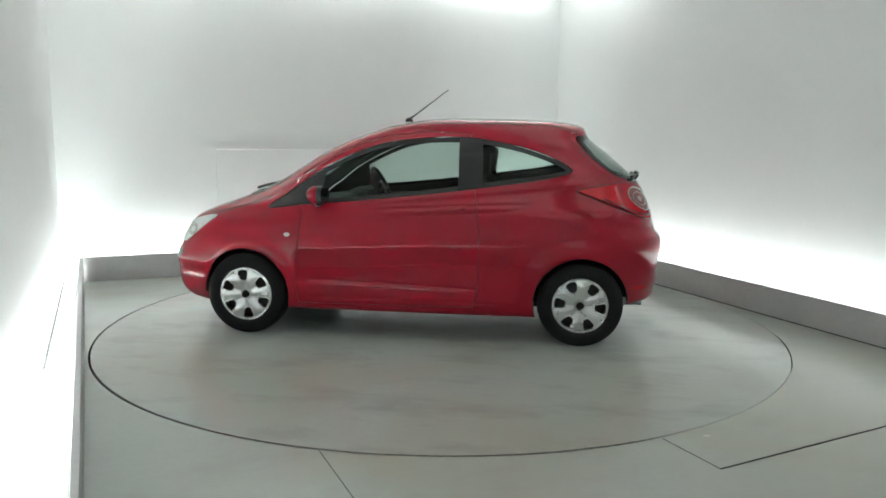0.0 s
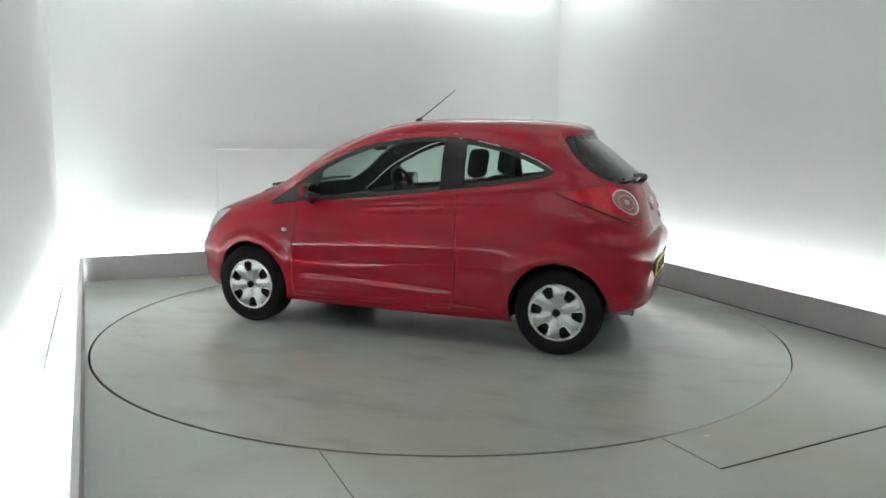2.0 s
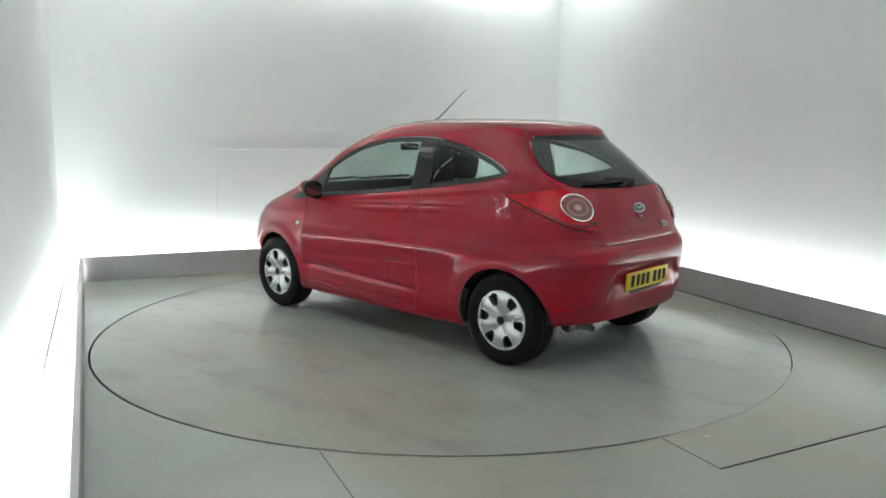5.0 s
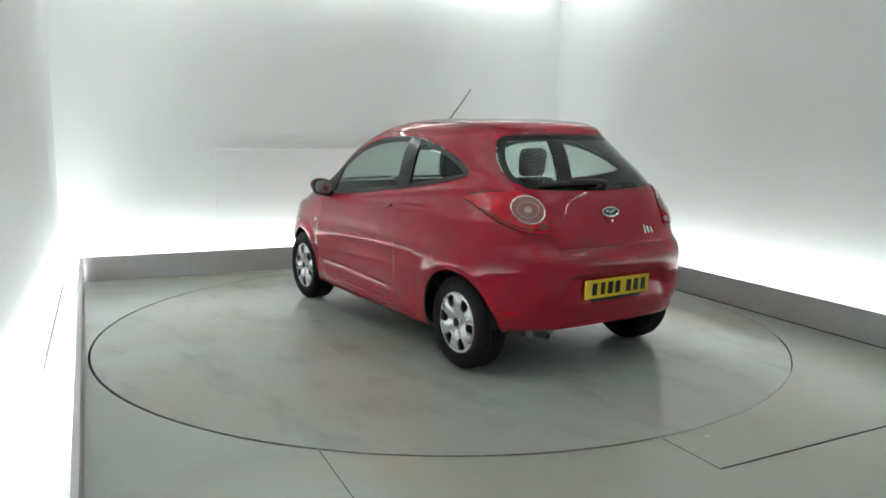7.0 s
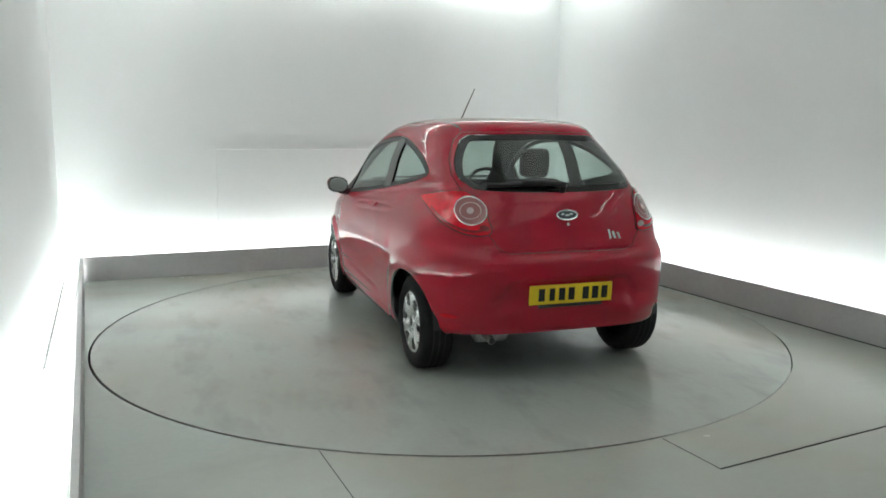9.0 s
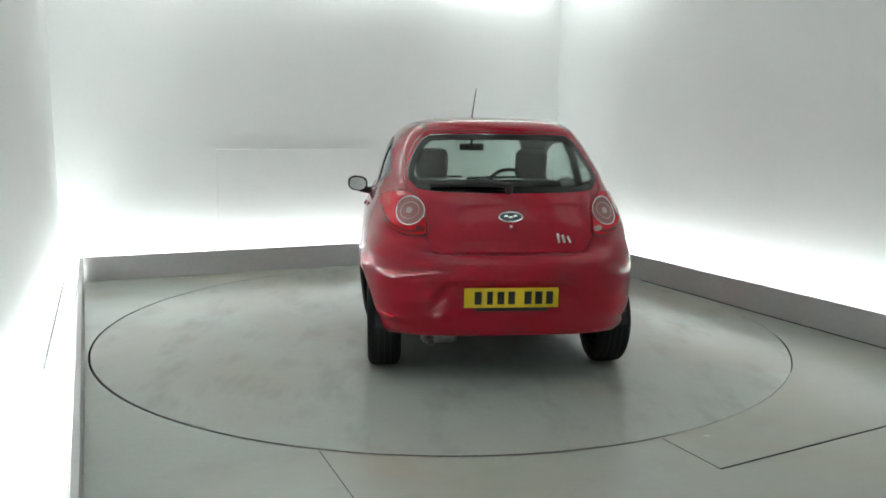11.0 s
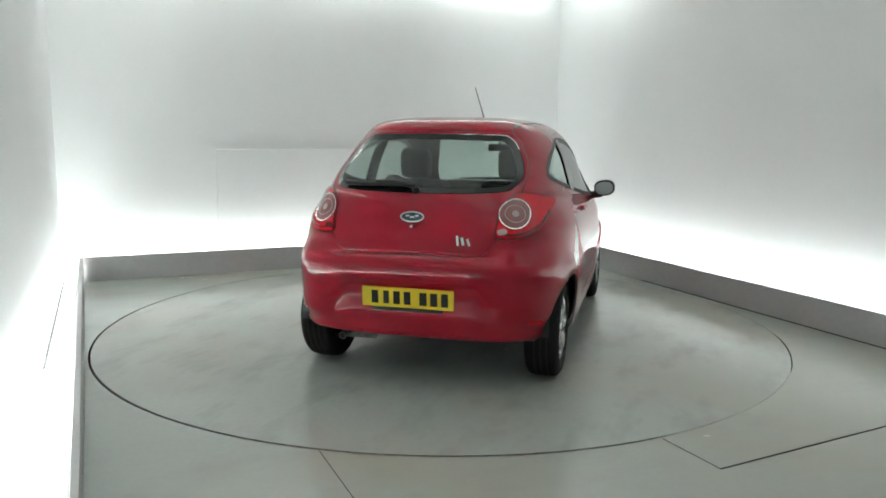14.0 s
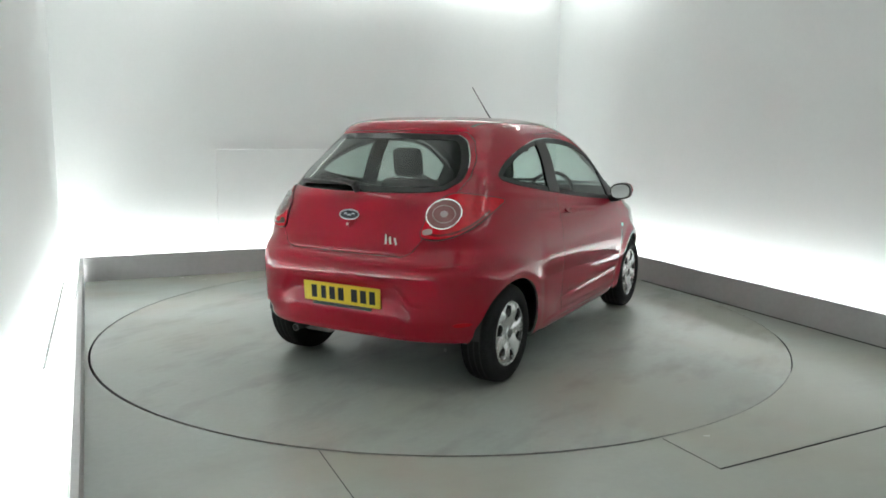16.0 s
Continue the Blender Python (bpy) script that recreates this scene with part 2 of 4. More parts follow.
def oval(cu, cv, ru, rv, n=32, turn=0.0, p=2.0):
    out = []
    for i in range(n):
        a = 2 * math.pi * i / n
        c, s = math.cos(a), math.sin(a)
        x, y = ru * math.copysign(abs(c) ** (2 / p), c), rv * math.copysign(abs(s) ** (2 / p), s)
        t = radians(turn)
        out.append((cu + x * math.cos(t) - y * math.sin(t), cv + x * math.sin(t) + y * math.cos(t)))
    return out


def inset(poly, d):
    """poly drawn in by d (anticlockwise or clockwise)."""
    P = np.array(poly, float)
    area = 0.5 * np.sum(P[:, 0] * np.roll(P[:, 1], -1) - P[:, 1] * np.roll(P[:, 0], -1))
    e1, e2 = P - np.roll(P, 1, 0), np.roll(P, -1, 0) - P
    n1 = np.stack([-e1[:, 1], e1[:, 0]], 1) / (np.linalg.norm(e1, axis=1)[:, None] + 1e-9)
    n2 = np.stack([-e2[:, 1], e2[:, 0]], 1) / (np.linalg.norm(e2, axis=1)[:, None] + 1e-9)
    n = n1 + n2
    n /= np.maximum(np.sum(n * n1, 1)[:, None], 0.35) * 1.0 + 1e-9
    return [tuple(p) for p in P + n * d * (1 if area > 0 else -1) * 1.0]


# ================= the booth =================
def slab(name, x0, x1, y0, y1, z0, z1, material, label, category, kind="structure", bevel=0.0):
    bm = bmesh.new()
    box(bm, x0, x1, y0, y1, z0, z1, bevel)
    ob = part(name, bm, material)
    ob.matrix_basis = roomM
    tagged(ob, label, category, "", kind)
    return ob


def build_floor():
    """Floor sheet with a round pit for the turntable."""
    bm = bmesh.new()
    n = 320
    az = [-180, -165, -140, -106, -101, -80, -66, -62, -30, -27, -13, -5, 60, 100, 150, 180]
    gap = [0.01, 0.013, 0.014, 0.013, 0.011, 0.014, 0.011, 0.0015, 0.0015, 0.008, 0.009, 0.002, 0.002, 0.006, 0.008, 0.01]
    x0, x1, y0, y1 = WALL_L - 0.15, WALL_R + 0.15, FRONT - 0.15, WALL_B + 0.15
    inner, outer, low = [], [], []
    for i in range(n):
        a = 2 * math.pi * i / n
        c, s = math.cos(a), math.sin(a)
        # the joint round the disc is wide on one side and nearly shut on the other
        R = DISC_R + float(np.interp((math.degrees(a) + ROOM + 180) % 360 - 180, az, gap))
        inner.append(bm.verts.new((R * c, R * s, 0)))
        low.append(bm.verts.new((R * c, R * s, -0.12)))
        k = min((x1 if c > 0 else -x0) / max(abs(c), 1e-9), (y1 if s > 0 else -y0) / max(abs(s), 1e-9))
        outer.append(bm.verts.new((k * c, k * s, 0)))
    for i in range(n):
        j = (i + 1) % n
        bm.faces.new((inner[i], outer[i], outer[j], inner[j]))
        bm.faces.new((low[i], inner[i], inner[j], low[j]))
    bm.faces.new(low)
    for f in bm.faces:
        if min(v.co.z for v in f.verts) < -0.05:
            f.material_index = 1
    # the four corners of the sheet
    for cx, cy in ((x0, y0), (x1, y0), (x1, y1), (x0, y1)):
        v = bm.verts.new((cx, cy, 0))
        best = min(range(n), key=lambda i: abs(math.atan2(cy, cx) - math.atan2((outer[i].co.y + outer[(i + 1) % n].co.y) / 2, (outer[i].co.x + outer[(i + 1) % n].co.x) / 2)))
        bm.faces.new((outer[best], v, outer[(best + 1) % n]))
    ob = part("floor", bm, FLOORM)
    ob.data.materials.append(JOINT)
    ob.matrix_basis = roomM
    tagged(ob, "grey-green painted concrete floor, slightly glossy and stained", "floor", "", "structure")


build_floor()
TH = 0.12
slab("wall_west", WALL_L - TH, WALL_L, FRONT, WALL_B + TH, 0.0, CEIL, WALLM, "white wall panel washed with light from the trough", "wall")
slab("wall_east", WALL_R, WALL_R + TH, FRONT, WALL_B + TH, 0.0, CEIL, WALLM, "white wall panel washed with light from the trough", "wall")
slab("wall_north", WALL_L, WALL_R, WALL_B, WALL_B + TH, 0.0, CEIL, WALLM, "white wall panel washed with light from the trough", "wall")
# unseen wall behind the camera, added white to bounce light onto the tail
slab("bounce_wall_south", WALL_L - TH, WALL_R + TH, FRONT - TH, FRONT, 0.0, CEIL, WALLM, "unseen plain white wall, added to close the booth and bounce light", "wall")
slab("ceiling", WALL_L - TH, WALL_R + TH, FRONT - TH, WALL_B + TH, CEIL, CEIL + 0.1, CEILM, "white ceiling of the booth", "ceiling")

# low boards that hide the light troughs
BT = 0.03
west = slab("plinth_west", LEFT - BT, LEFT, FRONT, BACK, 0.0, PLINTH, PLINTHM, "low grey painted board hiding a light trough", "plinth", bevel=0.003)
west.matrix_basis = roomM @ Matrix.Rotation(radians(0.86), 4, "Z")
slab("plinth_north", LEFT - BT - 0.04, RIGHT + BT, BACK, BACK + BT, 0.0, PLINTH, PLINTHM, "low grey painted board hiding a light trough", "plinth", bevel=0.003)
slab("plinth_east", RIGHT, RIGHT + BT, FRONT, BACK, 0.0, PLINTH, PLINTHM, "low grey painted board hiding a light trough", "plinth", bevel=0.003)


def lamp_tube(a, b):
    """A fluorescent batten lying along the back of a trough board."""
    root = new("trough_light")
    root.matrix_basis = roomM
    tagged(root, "lit white fluorescent tube on a batten in the trough", "light", "trough lights")
    a, b = Vector(a), Vector(b)
    bm = bmesh.new()
    tube(bm, [a, b], 0.014, 10)
    part("tube", bm, TUBE, root, smooth=True)
    bm = bmesh.new()
    d = (b - a).normalized()
    ends = [a - d * 0.03, a - d * 0.002]
    tube(bm, ends, 0.017, 10)
    part("end_cap", bm, CEILM, root)
    bm = bmesh.new()
    tube(bm, [b + d * 0.002, b + d * 0.03], 0.017, 10)
    part("end_cap", bm, CEILM, root)
    bm = bmesh.new()
    lo = Vector((min(a.x, b.x) - 0.02, min(a.y, b.y) - 0.02, 0.0))
    hi = Vector((max(a.x, b.x) + 0.02, max(a.y, b.y) + 0.02, a.z - 0.016))
    lo.z = 0.0065
    box(bm, lo.x, hi.x, lo.y, hi.y, lo.z, hi.z, 0.004)
    part("batten", bm, CEILM, root)


TZ = 0.11
for i in range(4):
    y1 = BACK + 0.06 - i * 1.55
    lamp_tube((RIGHT + 0.108, y1 - 1.5, TZ), (RIGHT + 0.108, y1, TZ))
# the second, lower tube is added to brighten the west wall
for dx, dz in ((0.112, TZ), (0.132, 0.080)):
    lamp_tube((LEFT - dx, BACK - 7.6, dz), (LEFT - dx, BACK + 0.2, dz))
for i in range(3):
    x0 = LEFT - 0.02 + i * 1.62
    lamp_tube((x0, BACK + 0.100, TZ), (x0 + 1.57, BACK + 0.100, TZ))


def ceiling_batten(x0, y0, x1, y1, z=CEIL - 0.07, lit=STRIP):
    """A bare fluorescent batten under the ceiling, out of view."""
    root = new("ceiling_light")
    root.matrix_basis = roomM
    tagged(root, "lit white fluorescent batten out of view under the ceiling", "ceiling light", "ceiling lights")
    a, b = Vector((x0, y0, z)), Vector((x1, y1, z))
    d = (b - a).normalized()
    bm = bmesh.new()
    tube(bm, [a, b], 0.016, 10)
    part("tube", bm, lit, root, smooth=True)
    bm = bmesh.new()
    box(bm, min(x0, x1) - 0.03, max(x0, x1) + 0.03, min(y0, y1) - 0.03, max(y0, y1) + 0.03, z + 0.018, CEIL, 0.004)
    part("batten", bm, CEILM, root)
    for p, e in ((a - d * 0.03, a - d * 0.002), (b + d * 0.002, b + d * 0.03)):
        bm = bmesh.new()
        tube(bm, [p, e], 0.018, 10)
        part("end_cap", bm, CEILM, root)


# battens close under the ceiling along the walls
WZ = CEIL - 0.13
for k in range(3):
    ceiling_batten(WALL_L + 0.25 + 1.72 * k, WALL_B - 0.17, WALL_L + 1.85 + 1.72 * k, WALL_B - 0.17, WZ, WASH)
ceiling_batten(WALL_R - 0.20, WALL_B - 1.9, WALL_R - 0.20, WALL_B - 0.35, WZ, WASH)
# unseen battens added as fill for the car's tail and the near floor
for k in range(3):
    ceiling_batten(WALL_R - 0.45, -3.0 - 1.15 * k, WALL_R - 0.45, -1.95 - 1.15 * k, WZ, WASH)
for k in range(2):
    ceiling_batten(WALL_L + 0.20, WALL_B - 1.9 - 1.9 * k, WALL_L + 0.20, WALL_B - 0.35 - 1.9 * k, WZ, WASH)


# unseen fill panels, added to light car and floor softly from above
def ceiling_fill(x0, x1, y0, y1):
    root = new("ceiling_fill")
    root.matrix_basis = roomM
    tagged(root, "large lit white fill panel, added out of view under the ceiling", "ceiling light", "ceiling panels")
    bm = bmesh.new()
    box(bm, x0, x1, y0, y1, CEIL - 0.028, CEIL - 0.008)
    part("diffuser", bm, STRIP, root)
    w = 0.025
    for a, b, c, d in ((x0 - w, x0 - 0.002, y0 - w, y1 + w), (x1 + 0.002, x1 + w, y0 - w, y1 + w), (x0, x1, y0 - w, y0 - 0.002), (x0, x1, y1 + 0.002, y1 + w)):
        bm = bmesh.new()
        box(bm, a, b, c, d, CEIL - 0.034, CEIL, 0.003)
        part("frame_bar", bm, CEILM, root)


for by in (-4.6, -2.6, -0.6):
    ceiling_fill(-1.5, -0.3, by - 0.8, by + 0.8)
    ceiling_fill(0.3, 1.5, by - 0.8, by + 0.8)

# white floor of the light troughs
slab("trough_west", WALL_L, LEFT - BT - 0.001, FRONT, BACK, 0.0, 0.006, WALLM, "white painted floor of the light trough", "trough")
slab("trough_north", WALL_L, WALL_R, BACK + BT + 0.001, WALL_B, 0.0, 0.006, WALLM, "white painted floor of the light trough", "trough")
slab("trough_east", RIGHT + BT + 0.001, WALL_R, FRONT, BACK, 0.0, 0.006, WALLM, "white painted floor of the light trough", "trough")

# black strip that draws the joint and contact shadow under the east board
slab("foot_shade_east", RIGHT - 0.006, RIGHT - 0.0005, FRONT, 0.75, 0.0, 0.006, JOINT, "dark strip for the joint and contact shadow at the foot of the board", "trim")
# shallow board on the north wall
slab("wall_board", -1.22, 0.45, WALL_B - 0.024, WALL_B - 0.0005, 0.26, 1.212, WALLM, "shallow white board on the wall", "wall panel", bevel=0.003)

# seams of the access cover let into the floor
for k, (ax, ay, bx, by) in enumerate(((-0.540, -2.362, -0.29, -2.90), (1.045, -2.190, 1.200, -2.510), (1.20, -2.512, 2.40, -1.905))):
    bm = bmesh.new()
    a, b = Vector((ax, ay, 0)), Vector((bx, by, 0))
    d = (b - a).normalized()
    s = Vector((-d.y, d.x, 0)) * (0.0014 if k < 2 else 0.0045)
    vs = [bm.verts.new(p + Vector((0, 0, z))) for z in (-0.004, 0.0015) for p in (a - s, b - s, b + s, a + s)]
    for f in ((0, 1, 2, 3), (4, 5, 6, 7), (0, 1, 5, 4), (1, 2, 6, 5), (2, 3, 7, 6), (3, 0, 4, 7)):
        bm.faces.new([vs[i] for i in f])
    tagged(part("floor_joint", bm, JOINT), "thin dark joint of an access cover in the floor", "joint", "", "structure")
# dark line where the west wall meets the trough floor
bm = bmesh.new()
box(bm, WALL_L + 0.004, WALL_L + 0.021, -0.2, 2.60, 0.0065, 0.010, 0.001)
ob = part("trim", bm, JOINT)
ob.matrix_basis = roomM
tagged(ob, "dark gap at the foot of the white wall", "trim", "", "structure")


def build_turntable():
    root = new("turntable")
    tagged(root, "round grey-green painted turntable flush with the floor", "turntable")
    bm = bmesh.new()
    rings = lathe(bm, [(DISC_R - 0.004, -0.1), (DISC_R, -0.09), (DISC_R, -0.003), (DISC_R - 0.002, 0.0)], 240, "Z")
    bm.faces.new(rings[-1])
    bm.faces.new(rings[0])
    part("disc", bm, DISCM, root)
    bm = bmesh.new()
    lathe(bm, [(DISC_R - 0.0015, -0.003), (DISC_R - 0.0015, 0.0010), (DISC_R - 0.0003, 0.0008), (DISC_R + 0.0005, -0.012)], 240, "Z")
    part("edge_band", bm, STEEL, root, "thin worn metal edge band")
    return root


turntable = build_turntable()

# ================= the car =================
CAR_AT = Vector((0.1546, -0.2414, 0.0))       # its middle on the turntable
WB, HUB_Z = 1.15, 0.281


XC = -0.27
# height, nose, tail, half width, roundness in front, roundness behind
ROWS = [
    (0.19, 1.715, -1.46, 0.765, 4.2, 4.0),
    (0.215, 1.775, -1.5, 0.79, 4.2, 4.0),
    (0.26, 1.815, -1.62, 0.805, 4.2, 4.0),
    (0.31, 1.835, -1.67, 0.813, 4.2, 4.4),
    (0.36, 1.84, -1.684, 0.818, 4.2, 4.4),
    (0.42, 1.84, -1.69, 0.822, 4.2, 4.8),
    (0.5, 1.825, -1.696, 0.826, 4.8, 4.8),
    (0.58, 1.79, -1.701, 0.83, 4.8, 4.8),
    (0.66, 1.745, -1.703, 0.83, 4.8, 4.8),
    (0.72, 1.708, -1.692, 0.822, 4.8, 4.8),
    (0.79, 1.655, -1.656, 0.817, 4.8, 4.5),
    (0.85, 1.535, -1.642, 0.806, 4.6, 4.5),
    (0.905, 1.375, -1.626, 0.788, 5.0, 4.5),
    (0.965, 1.212, -1.606, 0.763, 5.2, 4.2),
    (1.045, 1.042, -1.57, 0.728, 5.2, 4.1),
    (1.11, 0.937, -1.52, 0.706, 5.2, 3.9),
    (1.18, 0.827, -1.44, 0.686, 5.2, 3.9),
    (1.255, 0.702, -1.352, 0.662, 5.2, 3.6),
    (1.32, 0.562, -1.27, 0.632, 5.2, 3.6),
    (1.37, 0.442, -1.205, 0.602, 5.2, 3.6),
    (1.409, 0.332, -1.183, 0.57, 5.0, 3.6),
    (1.442, 0.242, -1.165, 0.532, 4.6, 3.6),
    (1.469, 0.12, -1.115, 0.48, 4.0, 3.6),
    (1.489, 0.03, -1, 0.405, 3.4, 3.6),
    (1.502, -0.07, -0.83, 0.31, 2.9, 3.6),
    (1.509, -0.17, -0.6, 0.17, 2.4, 2.8),
    (1.512, -0.25, -0.31, 0.03, 2.0, 2.3),
]


def sstep(a, b, x):
    t = min(max((x - a) / (b - a), 0.0), 1.0)
    return t * t * (3 - 2 * t)


def sculpt(x, y, z):
    """Creases and hollows pressed into the flanks and the tail."""
    ay = abs(y)
    if ay > 0.5 and z < 1.12:
        side = 0.0
        # crease along the door, flaring out from above and tucked in below
        ledge = 0.625 + 0.055 * sstep(0.85, -0.55, x)
        along = sstep(-0.83, -0.72, x) * sstep(0.84, 0.76, x)
        up, down = max(z - ledge, 0.0), max(ledge - z, 0.0)
        crease = math.exp(-((up * up + 0.00002) ** 0.5 - 0.0045) / 0.090) * (1 - 1.25 * sstep(-0.02, 0.20, down))
        side += 0.013 * crease * along
        # sill: an upward facing step that runs out towards the back
        foot = 0.400 - 0.030 * sstep(0.6, -0.6, x)
        side += 0.011 * sstep(foot + 0.030, foot - 0.034, z) * sstep(-0.66, -0.30, x) * sstep(0.74, 0.66, x) * sstep(0.25, 0.31, z)
        side += 0.010 * sstep(0.29, 0.255, z) * sstep(-0.78, -0.6, x) * sstep(0.78, 0.6, x)
        # hollow that holds the door handle
        cz = 0.902 - 0.055 * (x + 0.3)
        side -= 0.006 * math.exp(-((z - cz) / 0.026) ** 2) * sstep(0.30, 0.05, x) * sstep(-0.85, -0.50, x)
        side += 0.005 * math.exp(-((z - cz - 0.034) / 0.016) ** 2) * sstep(0.35, 0.1, x) * sstep(-0.95, -0.55, x)
        # shoulder under the windows
        cs = 0.975 - 0.105 * (x + 0.1)
        side += 0.007 * math.exp(-((z - cs) / 0.020) ** 2) * sstep(0.5, 0.0, x) * sstep(-1.30, -1.0, x)
        # flared wheel arches with a soft lip
        for cx, flare, reach in ((WB, 0.022, 0.425), (-WB, 0.016, 0.465)):
            r = math.hypot(x - cx, z - HUB_Z)
            lip = sstep(reach, 0.358, r) * (1 - 0.3 * sstep(0.355, 0.315, r))
            side += flare * lip * sstep(-1.48, -1.15, x) * (1 - 0.6 * sstep(0.20, 0.34, abs(x - cx)) * sstep(0.58, 0.40, z))
        y += math.copysign(side, y)
    if x < -1.25:
        # number plate recess, running out as a crease towards the corners
        top = 0.602 - 0.100 * sstep(0.345, 0.455, ay)
        x += 0.016 * sstep(top + 0.016, top - 0.016, z) * sstep(top - 0.17, top - 0.06, z) * sstep(0.68, 0.48, ay) * (1 - 0.72 * sstep(0.38, 0.52, ay))
        # bumper standing proud of the tailgate
        x -= 0.014 * sstep(0.765, 0.700, z) * sstep(0.50, 0.68, z) * sstep(0.66, 0.35, ay)
        x -= 0.004 * sstep(0.70, 0.62, ay) * math.exp(-((z - 0.42) / 0.04) ** 2)
        # hollow line below the tailgate
        x += 0.010 * math.exp(-((z - 0.757) / 0.010) ** 2) * sstep(0.48, 0.38, ay)
        # pressed step across the tailgate under the badge
        x -= 0.005 * math.exp(-((z - 0.800) / 0.026) ** 2) * sstep(0.46, 0.34, ay)
        # roof spoiler lip
        x -= 0.030 * math.exp(-((z - 1.418) / 0.016) ** 2) * sstep(0.52, 0.4, ay)
    return x, y, z


def body_shell():
    rows = smooth_path(ROWS, 9)
    nq = 108
    verts, faces = [], []
    fr = np.linspace(0, 1, nq + 1)
    for z, xf, xr, w, nf, nr in rows:
        half = []
        for a, n in ((xf - XC, nf), (XC - xr, nr)):
            ph = np.linspace(0, math.pi / 2, 900)
            u, v = a * np.cos(ph) ** (2 / n), max(w, 0.002) * np.sin(ph) ** (2 / n)
            s = np.concatenate([[0], np.cumsum(np.hypot(np.diff(u), np.diff(v)))])
            half.append((np.interp(fr * s[-1], s, u), np.interp(fr * s[-1], s, v)))
        (uf, vf), (ur, vr) = half
        left = [(XC + uf[i], vf[i]) for i in range(nq + 1)] + [(XC - ur[i], vr[i]) for i in range(nq - 1, -1, -1)]
        ring = left + [(x, -y) for x, y in left[-2:0:-1]]
        verts += [sculpt(x, y, z) for x, y in ring]
    m = len(ring)
    for k in range(len(rows) - 1):
        for i in range(m):
            j = (i + 1) % m
            faces.append((k * m + i, k * m + j, (k + 1) * m + j, (k + 1) * m + i))
    top = (len(rows) - 1) * m
    faces.append(tuple(range(top, top + m)))
    me = bpy.data.meshes.new("shell")
    me.from_pydata(verts, [], faces)
    me.validate()
    return me


# outlines on the car's sides (x, z) and tail (y, z)
SIDE_GLASS = [(0.99, 0.885), (0.74, 0.912), (0.50, 0.934), (0.11, 0.972), (-0.275, 1.017), (-0.65, 1.068), (-0.88, 1.103), (-1.03, 1.135),
              (-1.072, 1.160), (-1.055, 1.188), (-0.945, 1.247), (-0.755, 1.312), (-0.526, 1.360), (-0.336, 1.378), (-0.105, 1.373),
              (0.128, 1.346), (0.325, 1.295), (0.525, 1.206), (0.70, 1.105), (0.86, 0.985)]
REAR_GLASS = [(-0.44, 1.088), (0.0, 1.078), (0.44, 1.088), (0.52, 1.115), (0.552, 1.165), (0.53, 1.25), (0.475, 1.345), (0.425, 1.388), (0.36, 1.398),
              (0.0, 1.403), (-0.36, 1.398), (-0.425, 1.388), (-0.475, 1.345), (-0.53, 1.25), (-0.552, 1.165), (-0.52, 1.115)]
SCREEN = [(-0.60, 0.985), (0.0, 0.975), (0.60, 0.985), (0.56, 1.12), (0.47, 1.30), (0.40, 1.385), (0.0, 1.405), (-0.40, 1.385), (-0.47, 1.30), (-0.56, 1.12)]
DOOR = [(0.77, 0.235), (-0.44, 0.25), (-0.475, 0.40), (-0.480, 0.70), (-0.455, 0.95), (-0.41, 1.15), (-0.395, 1.40), (-0.10, 1.415), (0.15, 1.385), (0.36, 1.33), (0.56, 1.235),
        (0.74, 1.125), (0.83, 1.01), (0.735, 0.86), (0.765, 0.60), (0.79, 0.40)]
GATE = [(-0.36, 0.752), (0.36, 0.752), (0.42, 0.775), (0.47, 0.85), (0.505, 0.93), (0.560, 1.09), (0.574, 1.17), (0.549, 1.26), (0.493, 1.36), (0.44, 1.412),
        (0.0, 1.420), (-0.44, 1.412), (-0.493, 1.36), (-0.549, 1.26), (-0.574, 1.17), (-0.560, 1.09), (-0.505, 0.93), (-0.47, 0.85), (-0.42, 0.775)]


def mesh_part(name, me, materials, parent, label=""):
    idx = [p.material_index for p in me.polygons]
    me.materials.clear()
    for m in materials:
        me.materials.append(m)
    me.polygons.foreach_set("material_index", [min(i, len(materials) - 1) for i in idx])
    me.name = name
    for p in me.polygons:
        p.use_smooth = True
    me.set_sharp_from_angle(angle=radians(38))
    ob = new(name, me)
    ob.parent = parent
    if label:
        tagged(ob, label)
    return ob


def cyl_cutter(cx, cz, r, y0, y1):
    return prism(oval(cx, cz, r, r, 56), FR_LEFT, y0, y1)


